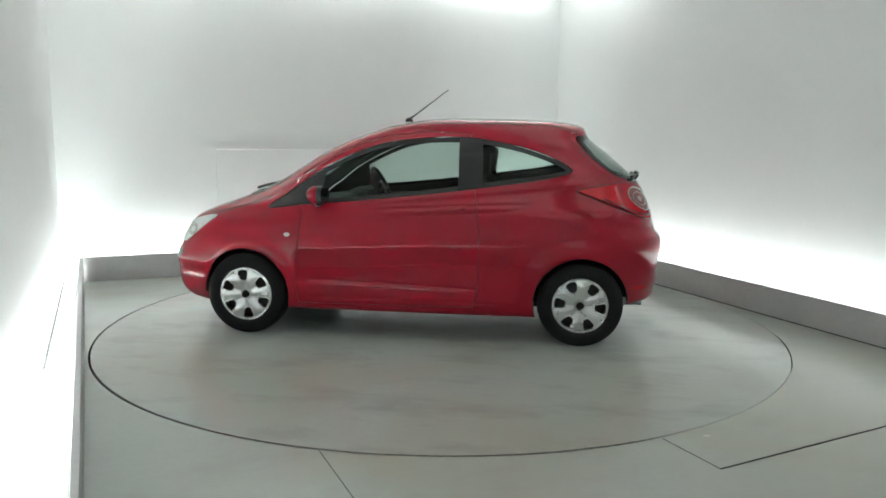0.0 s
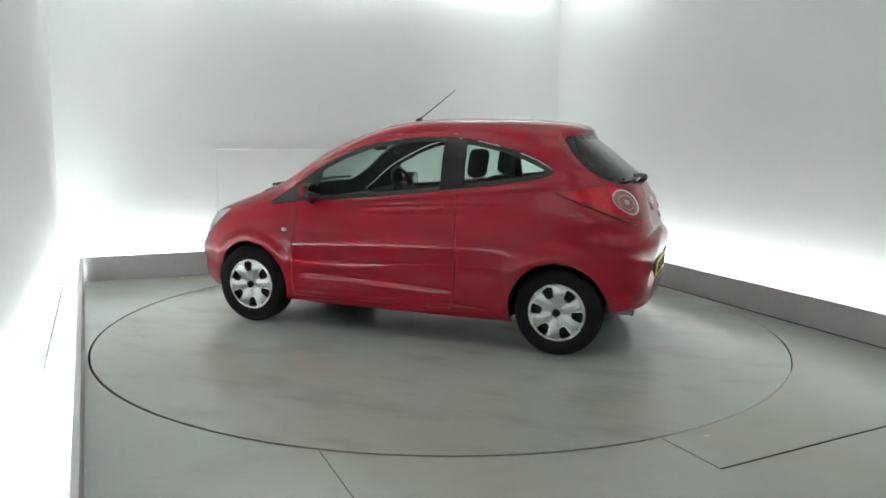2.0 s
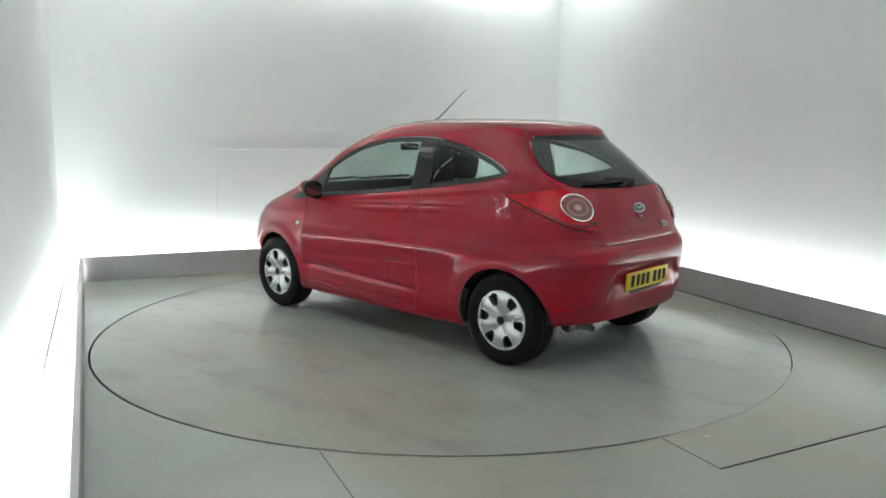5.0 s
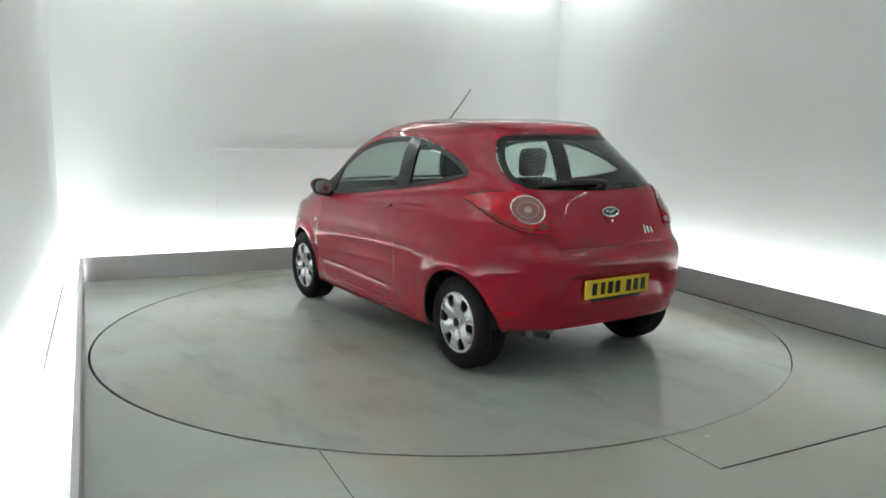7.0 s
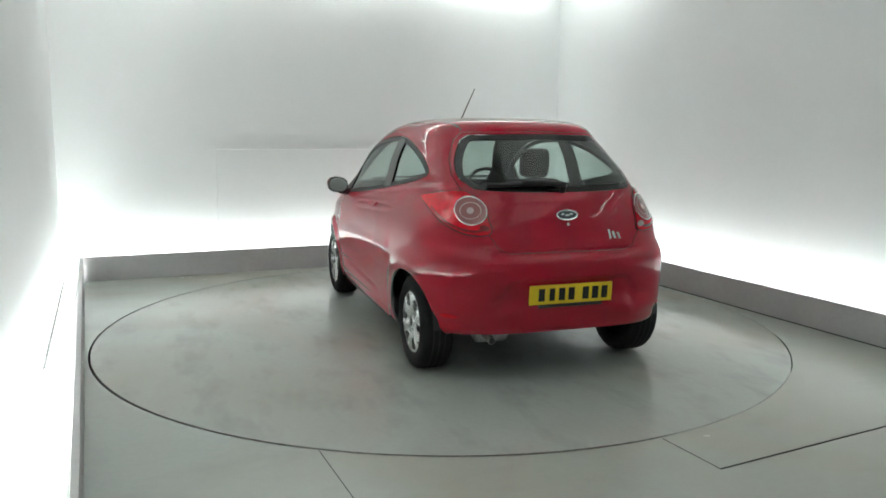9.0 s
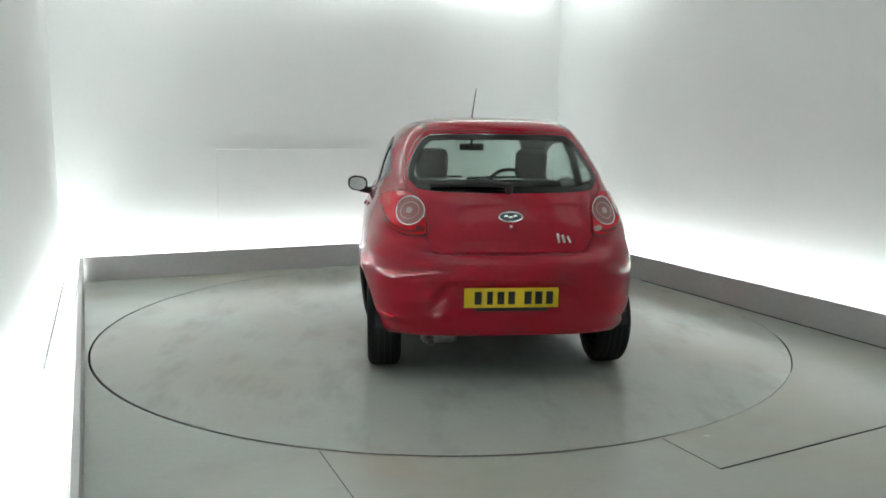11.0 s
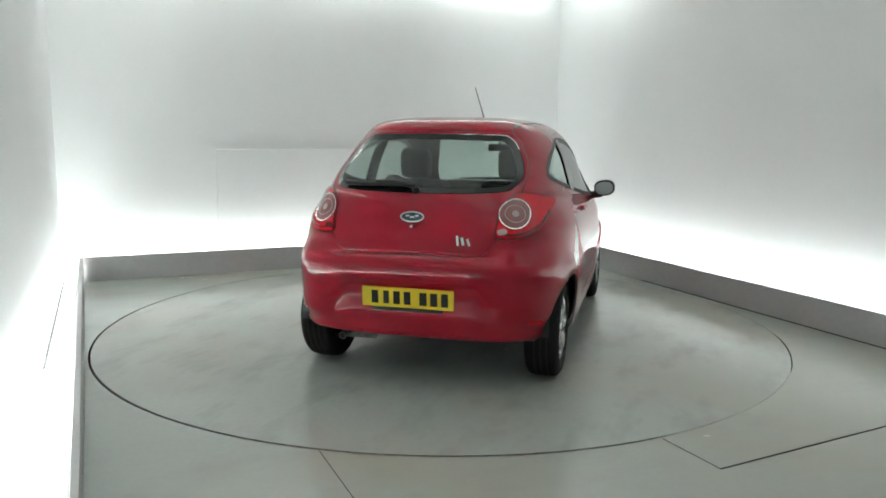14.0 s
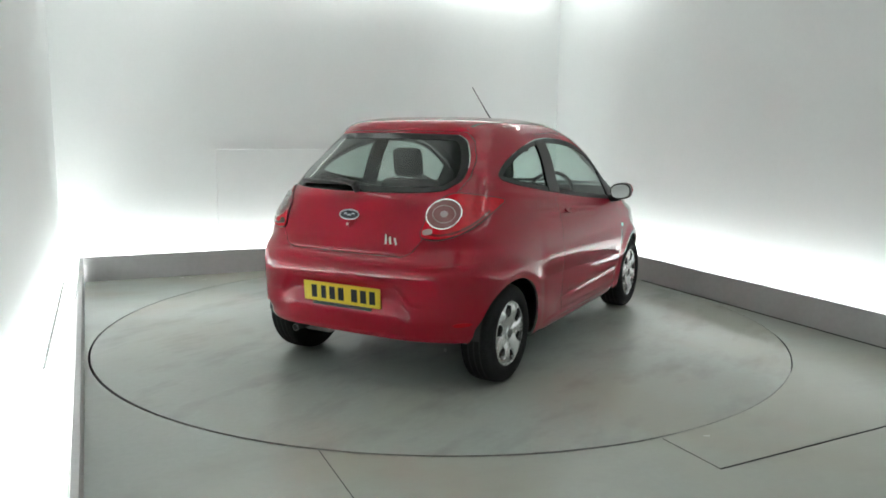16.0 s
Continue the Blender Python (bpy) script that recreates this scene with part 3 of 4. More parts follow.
def build_car():
    car = new("car")
    tagged(car, "small red three-door hatchback parked on the turntable", "car")
    outer = body_shell()
    from_outer = bmesh.new()
    from_outer.from_mesh(outer)
    bvh = mathutils_bvh(from_outer)
    # thick shell: outer skin and an inner skin 13 mm inside
    from_outer.normal_update()
    for f in from_outer.faces:
        f.smooth = True
    bmesh.ops.recalc_face_normals(from_outer, faces=from_outer.faces)
    bmesh.ops.solidify(from_outer, geom=from_outer.faces[:], thickness=0.013)
    for f in from_outer.faces:
        # the inner skin is trimmed in dark cloth
        h = bvh.find_nearest(f.calc_center_median())
        if h[3] > 0.006:
            f.material_index = 1
    bmesh.ops.recalc_face_normals(from_outer, faces=from_outer.faces)
    me = bpy.data.meshes.new("body")
    from_outer.to_mesh(me)
    from_outer.free()
    me.materials.append(RED)
    me.materials.append(LINER)
    for cx in (WB, -WB):
        for s in (1, -1):
            me = boolean(me, cyl_cutter(cx, HUB_Z + 0.012, 0.312, s * 0.5, s * 1.1), "DIFFERENCE")
    # the tail sweeps up underneath
    me = boolean(me, prism([(-1.30, 0.05), (-1.40, 0.20), (-1.47, 0.285), (-1.60, 0.300), (-1.95, 0.305), (-1.95, 0.05)], FR_LEFT, -1.2, 1.2), "DIFFERENCE")
    side = [tuple(p) for p in smooth_path(SIDE_GLASS, 3, True)]
    rear = [tuple(p) for p in smooth_path(REAR_GLASS, 3, True)]
    me = boolean(me, prism(side, FR_LEFT, -1.2, 1.2), "DIFFERENCE")
    me = boolean(me, prism(rear, FR_REAR, 0.9, 2.2), "DIFFERENCE")
    me = boolean(me, prism(SCREEN, FR_FRONT, 0.1, 2.2), "DIFFERENCE")
    doors = []
    for fr in (FR_LEFT, FR_RIGHT):
        doors.append(boolean(me.copy(), prism(inset(DOOR, 0.0028), fr, 0.35, 1.2), "INTERSECT"))
        me = boolean(me, prism(DOOR, fr, 0.3, 1.25), "DIFFERENCE")
    gate = boolean(me.copy(), prism(inset(GATE, 0.0028), FR_REAR, 0.95, 2.2), "INTERSECT")
    me = boolean(me, prism(GATE, FR_REAR, 0.95, 2.25), "DIFFERENCE")
    mesh_part("body", me, [RED, LINER], car, "glossy red painted body shell")
    dl = mesh_part("door", doors[0], [RED, LINER], car, "closed red painted door")
    dr = mesh_part("door", doors[1], [RED, LINER], car, "closed red painted door")
    tg = mesh_part("tailgate", gate, [RED, LINER], car, "closed red painted tailgate")

    # ---- side glazing ----
    for fr, s, door in ((FR_LEFT, 1, dl), (FR_RIGHT, -1, dr)):
        edge = inset(side, 0.004)
        inner = inset(side, 0.03)
        part("window_seal", ring_skin(bvh, edge, inner, fr, -0.001, 0.012), BLACK, car, "black rubber window surround")
        pill = [(-0.325, 1.030), (-0.318, 1.370), (-0.475, 1.358), (-0.49, 1.050)]
        part("pillar_trim", skin(bvh, pill, fr, 0.0015, 0.02), GLOSS, car, "black pillar trim between the windows")
        sail = [(0.96, 0.897), (0.61, 0.93), (0.60, 1.13), (0.70, 1.085), (0.83, 0.99)]
        part("sail_panel", skin(bvh, sail, fr, 0.0005, 0.016), BLACK, car, "black plastic mirror triangle")
        gl = clip_poly(inner, 0, -0.32, 0.615)
        part("window", skin(bvh, gl, fr, -0.006, 0.004, 0.06), GLASS, door, "tinted door window", True)
        gl = clip_poly(inner, 0, -2.0, -0.485)
        part("quarter_window", skin(bvh, gl, fr, -0.006, 0.004, 0.06), GLASS, car, "tinted quarter window", True)
        # door handle
        u0, v0 = -0.30, 0.905
        part("handle_recess", skin(bvh, oval(u0, v0, 0.085, 0.022, 28, -4, 3), fr, 0.001, 0.003, 0.02), RED, door)
        hb = skin(bvh, oval(u0, v0 + 0.006, 0.082, 0.014, 28, -4, 2.6), fr, 0.02, 0.012, 0.02)
        part("door_handle", hb, RED, door, "red door handle", True)
        # side repeater
        part("side_repeater", skin(bvh, oval(0.838, 0.71, 0.022, 0.014, 20), fr, 0.006, 0.006, 0.02), LENS_HEAD, car, "small clear side repeater")
    # ---- rear glazing ----
    edge, inner = inset(rear, 0.004), inset(rear, 0.032)
    part("rear_window_frit", ring_skin(bvh, edge, inner, FR_REAR, 0.0005, 0.01), GLOSS, tg, "black border of the rear window")
    part("rear_window", skin(bvh, inner, FR_REAR, -0.001, 0.004, 0.06), GLASS_DARK, tg, "tinted rear window", True)
    # ---- windscreen ----
    part("windscreen", skin(bvh, inset(SCREEN, 0.002), FR_FRONT, -0.004, 0.005, 0.07), GLASS, car, "tinted windscreen", True)
    return car, bvh, tg, dl, dr


def mathutils_bvh(bm):
    from mathutils.bvhtree import BVHTree
    return BVHTree.FromBMesh(bm)


def clip_poly(poly, ax, lo, hi):
    """poly cut to lo..hi along one axis."""
    def cut(P, k, keep_low):
        out = []
        for a, b in zip(P, P[1:] + P[:1]):
            ia = a[ax] <= k if keep_low else a[ax] >= k
            ib = b[ax] <= k if keep_low else b[ax] >= k
            if ia:
                out.append(a)
            if ia != ib:
                t = (k - a[ax]) / (b[ax] - a[ax])
                out.append((a[0] + (b[0] - a[0]) * t, a[1] + (b[1] - a[1]) * t))
        return out
    return cut(cut(list(poly), hi, True), lo, False)


def ring_skin(bvh, outer, inner, fr, out, thick):
    """A frame-shaped piece laid on the skin between two outlines of equal count."""
    bm = bmesh.new()
    w = (fr.to_3x3() @ Vector((0, 0, 1))).normalized()

    def put(p, off):
        o = fr @ Vector((p[0], p[1], 3.0))
        hit, no, _, _ = bvh.ray_cast(o, -w)
        if hit is None:
            hit, no, _, _ = bvh.find_nearest(fr @ Vector((p[0], p[1], 0.7)))
        if no.dot(w) < 0:
            no = -no
        return hit + no * off
    n = len(outer)
    loops = [[bm.verts.new(put(p, o)) for p in poly] for poly, o in ((outer, out), (inner, out - 0.002), (inner, out - thick), (outer, out - thick))]
    for a, b in zip(loops, loops[1:] + loops[:1]):
        for i in range(n):
            j = (i + 1) % n
            bm.faces.new((a[i], a[j], b[j], b[i]))
    return bm


car, SKIN, tailgate, door_l, door_r = build_car()


# ---- wheels ----
def hole_outline(a0, grow=0.0):
    """One opening of the wheel cover: a rounded wedge."""
    pts = []
    for r, h in ((0.098 - grow, 0.012 + grow), (0.108, 0.023 + grow), (0.130, 0.030 + grow), (0.152, 0.036 + grow), (0.166 + grow, 0.027 + grow), (0.169 + grow, 0.0)):
        pts.append((r, h))
    loop = [(r, h) for r, h in pts] + [(r, -h) for r, h in pts[-2::-1]]
    loop = smooth_path(loop, 3, True)
    c, s = math.cos(a0), math.sin(a0)
    return [(r * c - h * s, r * s + h * c) for r, h in loop]


def build_wheel():
    """A wheel about its hub: the outer face looks towards +y."""
    bm = bmesh.new()
    lathe(bm, [(0.02, -0.03), (0.10, -0.028), (0.150, -0.032), (0.172, -0.05), (0.172, -0.14), (0.15, -0.15), (0.15, -0.06), (0.02, -0.05)], 48, "Y", True)
    rim = part("wheel", bm, STEEL_DARK, car, "dark steel wheel", True)
    bm = bmesh.new()
    prof = smooth_path([(0.178, -0.005), (0.192, 0.012), (0.215, 0.018), (0.240, 0.017), (0.262, 0.008), (0.277, -0.008), (0.2815, -0.03),
                        (0.2825, -0.08), (0.2815, -0.13), (0.277, -0.155), (0.262, -0.17), (0.24, -0.178), (0.2, -0.175), (0.178, -0.16)], 3)
    prof = [tuple(p) for p in prof]
    lathe(bm, prof, 64, "Y", True)
    part("tyre", bm, RUBBER, rim, "black rubber tyre", True)
    # circumferential tread grooves
    for o in (-0.045, -0.08, -0.115):
        bm = bmesh.new()
        lathe(bm, [(0.2805, o - 0.004), (0.2832, o - 0.004), (0.2832, o + 0.004), (0.2805, o + 0.004)], 64, "Y", True)
        part("tread_groove", bm, JOINT, rim)
    # cover
    bm = bmesh.new()
    prof = [(0.004, 0.006), (0.030, 0.005), (0.034, -0.002), (0.055, -0.001), (0.075, 0.004), (0.12, 0.010), (0.160, 0.008), (0.172, 0.003), (0.178, 0.006), (0.190, 0.004), (0.197, -0.004),
            (0.197, -0.014), (0.188, -0.010), (0.165, -0.006), (0.12, -0.004), (0.07, -0.010), (0.004, -0.010)]
    rings = lathe(bm, prof, 72, "Y")
    for v in bm.verts:
        r = math.hypot(v.co.x, v.co.z)
        # ridged spokes between the openings
        v.co.y += 0.007 * math.cos(6 * math.atan2(v.co.z, v.co.x)) * sstep(0.035, 0.09, r) * sstep(0.178, 0.150, r)
    bm.faces.new(rings[0])
    bm.faces.new(rings[-1])
    bmesh.ops.recalc_face_normals(bm, faces=bm.faces)
    me = bpy.data.meshes.new("wheel_cover")
    bm.to_mesh(me)
    bm.free()
    for k in range(6):
        me = boolean(me, prism(hole_outline(radians(30 + 60 * k)), FR_LEFT, -0.1, 0.1), "DIFFERENCE")
    cover = mesh_part("wheel_cover", me, [SILVER], rim, "silver plastic wheel cover with six openings")
    for k in range(6):
        # raised lip round each opening
        a, b = hole_outline(radians(30 + 60 * k), 0.0055), hole_outline(radians(30 + 60 * k), -0.0005)
        bm = bmesh.new()

        def face(p):
            r, t = math.hypot(p[0], p[1]), math.atan2(p[1], p[0])
            flat = float(np.interp(r, [0.055, 0.075, 0.12, 0.160, 0.172, 0.178], [-0.001, 0.004, 0.010, 0.008, 0.003, 0.006]))
            return flat + 0.007 * math.cos(6 * t) * sstep(0.035, 0.09, r) * sstep(0.178, 0.150, r)
        loops = [[bm.verts.new((u, face((u, v)) + o, v)) for u, v in ring] for ring, o in ((a, -0.003), (a, 0.0012), (b, 0.0038), (b, -0.014))]
        for p, q in zip(loops, loops[1:]):
            for i in range(len(p)):
                j = (i + 1) % len(p)
                bm.faces.new((p[i], p[j], q[j], q[i]))
        part("opening_lip", bm, SILVER, cover, "", True)
    bm = bmesh.new()
    lathe(bm, [(0.028, 0.000), (0.030, 0.0085), (0.036, 0.0085), (0.040, -0.002)], 32, "Y")
    part("cap_ring", bm, SILVER, rim, "silver ring round the cap", True)
    bm = bmesh.new()
    r = lathe(bm, [(0.027, 0.004), (0.027, 0.009), (0.022, 0.011), (0.002, 0.012)], 28, "Y")
    bm.faces.new(r[-1])
    part("centre_cap", bm, GLOSS, rim, "dark centre cap")
    bm = bmesh.new()
    tube(bm, [(0, -0.012, 0.183), (0.0, 0.012, 0.170)], 0.004, 8)
    part("valve", bm, BLACK, rim)
    return rim


STEEL_DARK = mat("black_steel", (0.02, 0.02, 0.021), 0.6, metal=0.3, grain=0.2)
wheel = build_wheel()
HUB_FRONT, HUB_REAR = 0.788, 0.768
wheel.matrix_basis = pose(WB, HUB_FRONT, HUB_Z, 0, 7, 0)
copy_thing(wheel, pose(-WB, HUB_REAR, HUB_Z, 0, 24, 0))
copy_thing(wheel, pose(WB, -HUB_FRONT, HUB_Z, 0, -15, 180))
copy_thing(wheel, pose(-WB, -HUB_REAR, HUB_Z, 0, 12, 180))

# ---- wheel housings, floor pan, axle, exhaust ----
for cx in (WB, -WB):
    for sy in (1, -1):
        bm = bmesh.new()
        n = 28
        a = [[bm.verts.new((cx + r * math.cos(t), sy * y, HUB_Z + 0.012 + r * math.sin(t))) for t in np.linspace(-0.05, math.pi + (0.05 if cx > 0 else -0.02), n)]
             for r, y in ((0.314, 0.74), (0.320, 0.52), (0.28, 0.50), (0.05, 0.50))]
        for p, q in zip(a, a[1:]):
            for i in range(n - 1):
                bm.faces.new((p[i], p[i + 1], q[i + 1], q[i]))
        part("wheel_housing", bm, BLACK, car, "black wheel arch liner", True)
bm = bmesh.new()
box(bm, -1.28, 1.70, -0.50, 0.50, 0.20, 0.26, 0.02)
box(bm, -0.845, 0.845, -0.765, 0.765, 0.205, 0.255, 0.02)
part("floor_pan", bm, BLACK, car, "dark underbody")
bm = bmesh.new()
tube(bm, [(-1.15, -0.66, 0.25), (-1.12, -0.4, 0.24), (-1.12, 0.4, 0.24), (-1.15, 0.66, 0.25)], 0.035, 10)
part("rear_axle", bm, STEEL_DARK, car, "dark rear axle beam", True)
bm = bmesh.new()
tube(bm, [(-1.42, 0.27, 0.255), (-1.42, 0.29, 0.255), (-1.42, 0.46, 0.255), (-1.42, 0.48, 0.255)], [0.036, 0.056, 0.056, 0.036], 16)
part("silencer", bm, STEEL, car, "dull steel exhaust silencer", True)
bm = bmesh.new()
tube(bm, [(-1.44, 0.43, 0.250), (-1.52, 0.43, 0.250), (-1.55, 0.43, 0.254), (-1.585, 0.43, 0.247)], 0.022, 14)
pipe = part("tailpipe", bm, STEEL, car, "short steel tailpipe", True)
bm = bmesh.new()
tube(bm, [(-1.578, 0.43, 0.249), (-1.5865, 0.43, 0.2468)], 0.0185, 14)
part("pipe_mouth", bm, JOINT, pipe, "dark pipe mouth")
bm = bmesh.new()
box(bm, -1.60, -1.50, -0.30, 0.14, 0.285, 0.325, 0.012)
box(bm, -1.56, -1.24, -0.48, 0.48, 0.285, 0.335, 0.02)
part("rear_valance", bm, BLACK, car, "black plastic beneath the bumper")


# ---- lamps ----
TAIL = [(-0.405, 0.866), (-0.390, 0.925), (-0.355, 1.000), (-0.302, 1.050), (-0.235, 1.078), (-0.15, 1.074), (-0.05, 1.058), (0.048, 1.035),
        (0.012, 1.002), (-0.05, 0.960), (-0.11, 0.922), (-0.19, 0.885), (-0.27, 0.860), (-0.345, 0.852)]
for sy in (1, -1):
    fr = corner_frame(150 * sy)
    pol = [(sy * u, v) for u, v in smooth_path(TAIL, 3, True)]
    lamp = part("tail_light", skin(SKIN, pol, fr, 0.010, 0.016, 0.025), LENS_RED, car, "red tail light with a round clear lens", True)
    part("lamp_gasket", ring_skin(SKIN, inset(pol, -0.006), pol, fr, 0.006, 0.008), BLACK, lamp, "dark gap round the lamp")
    part("lamp_divider", skin(SKIN, [(sy * u, v) for u, v in stroke(smooth_path([(-0.392, 0.885), (-0.33, 0.872), (-0.26, 0.878), (-0.18, 0.902), (-0.11, 0.935), (-0.04, 0.982)], 3), 0.012)], fr, 0.0115, 0.004, 0.03), LENS_DARK, lamp, "dark red lower band")
    cu, cv = sy * -0.288, 0.975
    o1, o2, o3 = oval(cu, cv, 0.094, 0.074, 40, sy * 16), oval(cu, cv, 0.0885, 0.0685, 40, sy * 16), oval(cu, cv, 0.060, 0.046)
    part("lens", skin(SKIN, o2, fr, 0.017, 0.008, 0.02), LENS_CLEAR, lamp, "pinkish clear round lens", True)
    part("lens_ring", ring_skin(SKIN, o1, o2, fr, 0.020, 0.012), CHROME, lamp, "bright ring", True)
    part("bulb_ring", ring_skin(SKIN, o3, oval(cu, cv, 0.054, 0.041), fr, 0.0185, 0.006), LENS_PALE, lamp, "", True)
    part("bulb_cover", skin(SKIN, oval(cu, cv, 0.020, 0.017, 24), fr, 0.0195, 0.006, 0.02), LENS_PALE, lamp, "", True)
    part("corner_lens", skin(SKIN, oval(sy * -0.372, 0.888, 0.026, 0.014, 20, sy * 12, 3), fr, 0.0125, 0.005, 0.02), LENS_PALE if sy < 0 else LENS_DARK, lamp, "small clear lens" if sy < 0 else "small dark lens", True)
    fr = FR_LEFT if sy > 0 else FR_RIGHT
    hl = HEAD_OUT
    part("headlight", skin(SKIN, [tuple(p) for p in smooth_path(hl, 3, True)], fr, 0.008, 0.014, 0.03), LENS_HEAD, car, "clear headlight with a bright reflector", True)
    part("headlight_bowl", skin(SKIN, oval(1.585, 0.705, 0.050, 0.036, 24, -40), fr, 0.0095, 0.004, 0.03), STEEL, car, "dull reflector bowl in the headlight", True)
    part("headlight_bulb", skin(SKIN, oval(1.585, 0.705, 0.022, 0.018, 20, -40), fr, 0.0115, 0.004, 0.03), LENS_HEAD, car, "bright headlight bulb cover", True)
    # reflector low in the bumper
    part("reflector", skin(SKIN, oval(sy * 0.05, 0.40, 0.05, 0.012, 20), corner_frame(158 * sy), 0.003, 0.005, 0.03), LENS_RED, car, "small red reflector")

# ---- tailgate fittings ----
rx = SKIN.ray_cast(Vector((-3, 0, 0.52)), Vector((1, 0, 0)))[0].x
slope = math.degrees(math.atan2(0.012, 0.111))
PM = Matrix.Translation((rx - 0.014, 0, 0.521)) @ pose(0, 0, 0, 0, -slope * 0.6, 0)
plate = new("number_plate")
plate.parent = car
plate.matrix_basis = PM
bm = bmesh.new()
box(bm, -0.004, 0.004, -0.26, 0.26, -0.0555, 0.0555, 0.003)
part("plate_sheet", bm, PLATE, plate, "yellow rear number plate")
# dark bars stand for the characters
for y0, w in ((0.185, 0.038), (0.120, 0.032), (0.060, 0.038), (0.0, 0.038), (-0.090, 0.040), (-0.150, 0.040), (-0.210, 0.038)):
    bm = bmesh.new()
    box(bm, -0.0058, -0.0042, y0 - w / 2, y0 + w / 2, -0.036, 0.036)
    part("character_bar", bm, JOINT, plate)
for yy in (0.238, -0.238):
    bm = bmesh.new()
    tube(bm, [(-0.0035, yy, 0), (-0.0065, yy, 0)], 0.005, 10)
    part("screw", bm, PLATE, plate)
bm = bmesh.new()
box(bm, -0.006, 0.02, -0.20, 0.20, -0.075, -0.058, 0.003)
part("plate_holder", bm, BLACK, plate, "black plate holder strip")

part("emblem_rim", ring_skin(SKIN, oval(0, 0.953, 0.068, 0.029), oval(0, 0.953, 0.060, 0.0215), FR_REAR, 0.010, 0.010), CHROME, tailgate, "bright oval badge rim", True)
part("emblem", skin(SKIN, oval(0, 0.953, 0.061, 0.0225), FR_REAR, 0.008, 0.008, 0.02), BLUE, tailgate, "dark oval badge", True)
for u0, u1, dv in ((-0.036, -0.016, 0.004), (-0.012, 0.012, -0.003), (0.016, 0.036, 0.003)):
    part("emblem_bar", skin(SKIN, stroke([(u0, 0.953 + dv), ((u0 + u1) / 2, 0.956 + dv), (u1, 0.951 + dv)], 0.008), FR_REAR, 0.0095, 0.003), CHROME, tailgate)
part("latch", skin(SKIN, smooth_path([(-0.042, 0.928), (0.042, 0.928), (0.036, 0.902), (0.0, 0.888), (-0.036, 0.902)], 3, True).tolist(), FR_REAR, 0.006, 0.008, 0.02), RED, tailgate, "red tailgate lock cover", True)
part("lock", skin(SKIN, oval(0, 0.902, 0.008, 0.008, 16), FR_REAR, 0.010, 0.006), CHROME, tailgate, "small bright lock barrel")
for pts, w in (([(-0.258, 0.866), (-0.266, 0.814)], 0.012), ([(-0.284, 0.856), (-0.296, 0.816)], 0.014), ([(-0.314, 0.850), (-0.330, 0.814)], 0.012)):
    part("badge_bar", skin(SKIN, stroke(pts, w), FR_REAR, 0.005, 0.005), CHROME, tailgate)

# rear wiper lying along the foot of the window
def on_tail(y, z, off):
    h, n, _, _ = SKIN.ray_cast(Vector((-3, y, z)), Vector((1, 0, 0)))
    if n.x > 0:
        n = -n
    return h + n * off


bm = bmesh.new()
tube(bm, [on_tail(0.0, 1.085, 0.0), on_tail(0.0, 1.092, 0.042)], 0.020, 14)
part("wiper_hub", bm, BLACK, tailgate, "black rear wiper hub", True)
bm = bmesh.new()
tube(bm, [on_tail(-0.008, 1.095, 0.040), on_tail(0.12, 1.112, 0.034), on_tail(0.24, 1.118, 0.026)], [0.018, 0.014, 0.010], 8)
part("wiper_arm", bm, BLACK, tailgate, "", True)
bm = bmesh.new()
tube(bm, [on_tail(y, 1.113 + 0.004 * math.cos(y * 6), 0.014) for y in np.linspace(0.02, 0.43, 12)], 0.012, 8)
part("wiper_blade", bm, BLACK, tailgate, "", True)

# ---- roof: seams and aerial ----
FR_TOP = Matrix.Identity(4)
for sy in (1, -1):
    line = smooth_path([(0.20, sy * 0.440), (-0.2, sy * 0.475), (-0.6, sy * 0.470), (-1.05, sy * 0.435)], 5)
    part("roof_seam", skin(SKIN, stroke(line, 0.012), FR_TOP, 0.0012, 0.003, 0.05), BLACK, car, "dark roof seam strip")
bm = bmesh.new()
r = lathe(bm, [(0.030, 1.484), (0.028, 1.502), (0.014, 1.512), (0.004, 1.515)], 20, "Z")
bm.faces.new(r[-1])
for v in bm.verts:
    v.co.x += 0.137
aerial = part("aerial", bm, BLACK, car, "thin black roof aerial", True)
bm = bmesh.new()
tube(bm, [(0.135, 0, 1.507), (0.10, 0, 1.527), (-0.161, 0.005, 1.722)], [0.007, 0.005, 0.0028], 8)
part("mast", bm, BLACK, aerial, "", True)

# ---- bonnet line, scuttle and front wipers ----
line = smooth_path([(1.62, 0.55), (1.35, 0.66), (1.10, 0.70), (0.98, 0.69)], 5)
for sy in (1, -1):
    part("bonnet_seam", skin(SKIN, stroke([(x, sy * y) for x, y in line], 0.007), FR_TOP, 0.0008, 0.003, 0.05), JOINT, car)
for sy in (0.45, -0.10):
    bm = bmesh.new()
    pts = []
    for k in range(6):
        yy = sy - 0.5 * k / 5
        h, n, _, _ = SKIN.ray_cast(Vector((3, yy, 0.985 + 0.003 * k)), Vector((-1, 0, 0)))
        pts.append(h + Vector((0.02, 0, 0.014)))
    tube(bm, pts, 0.011, 8)
    part("front_wiper", bm, BLACK, car, "black front wiper", True)
part("lower_grille", skin(SKIN, [(-0.60, 0.560), (0.60, 0.560), (0.64, 0.535), (0.52, 0.440), (-0.52, 0.440), (-0.64, 0.535)], FR_FRONT, 0.003, 0.010, 0.05), BLACK, car, "black lower grille in the front bumper", True)
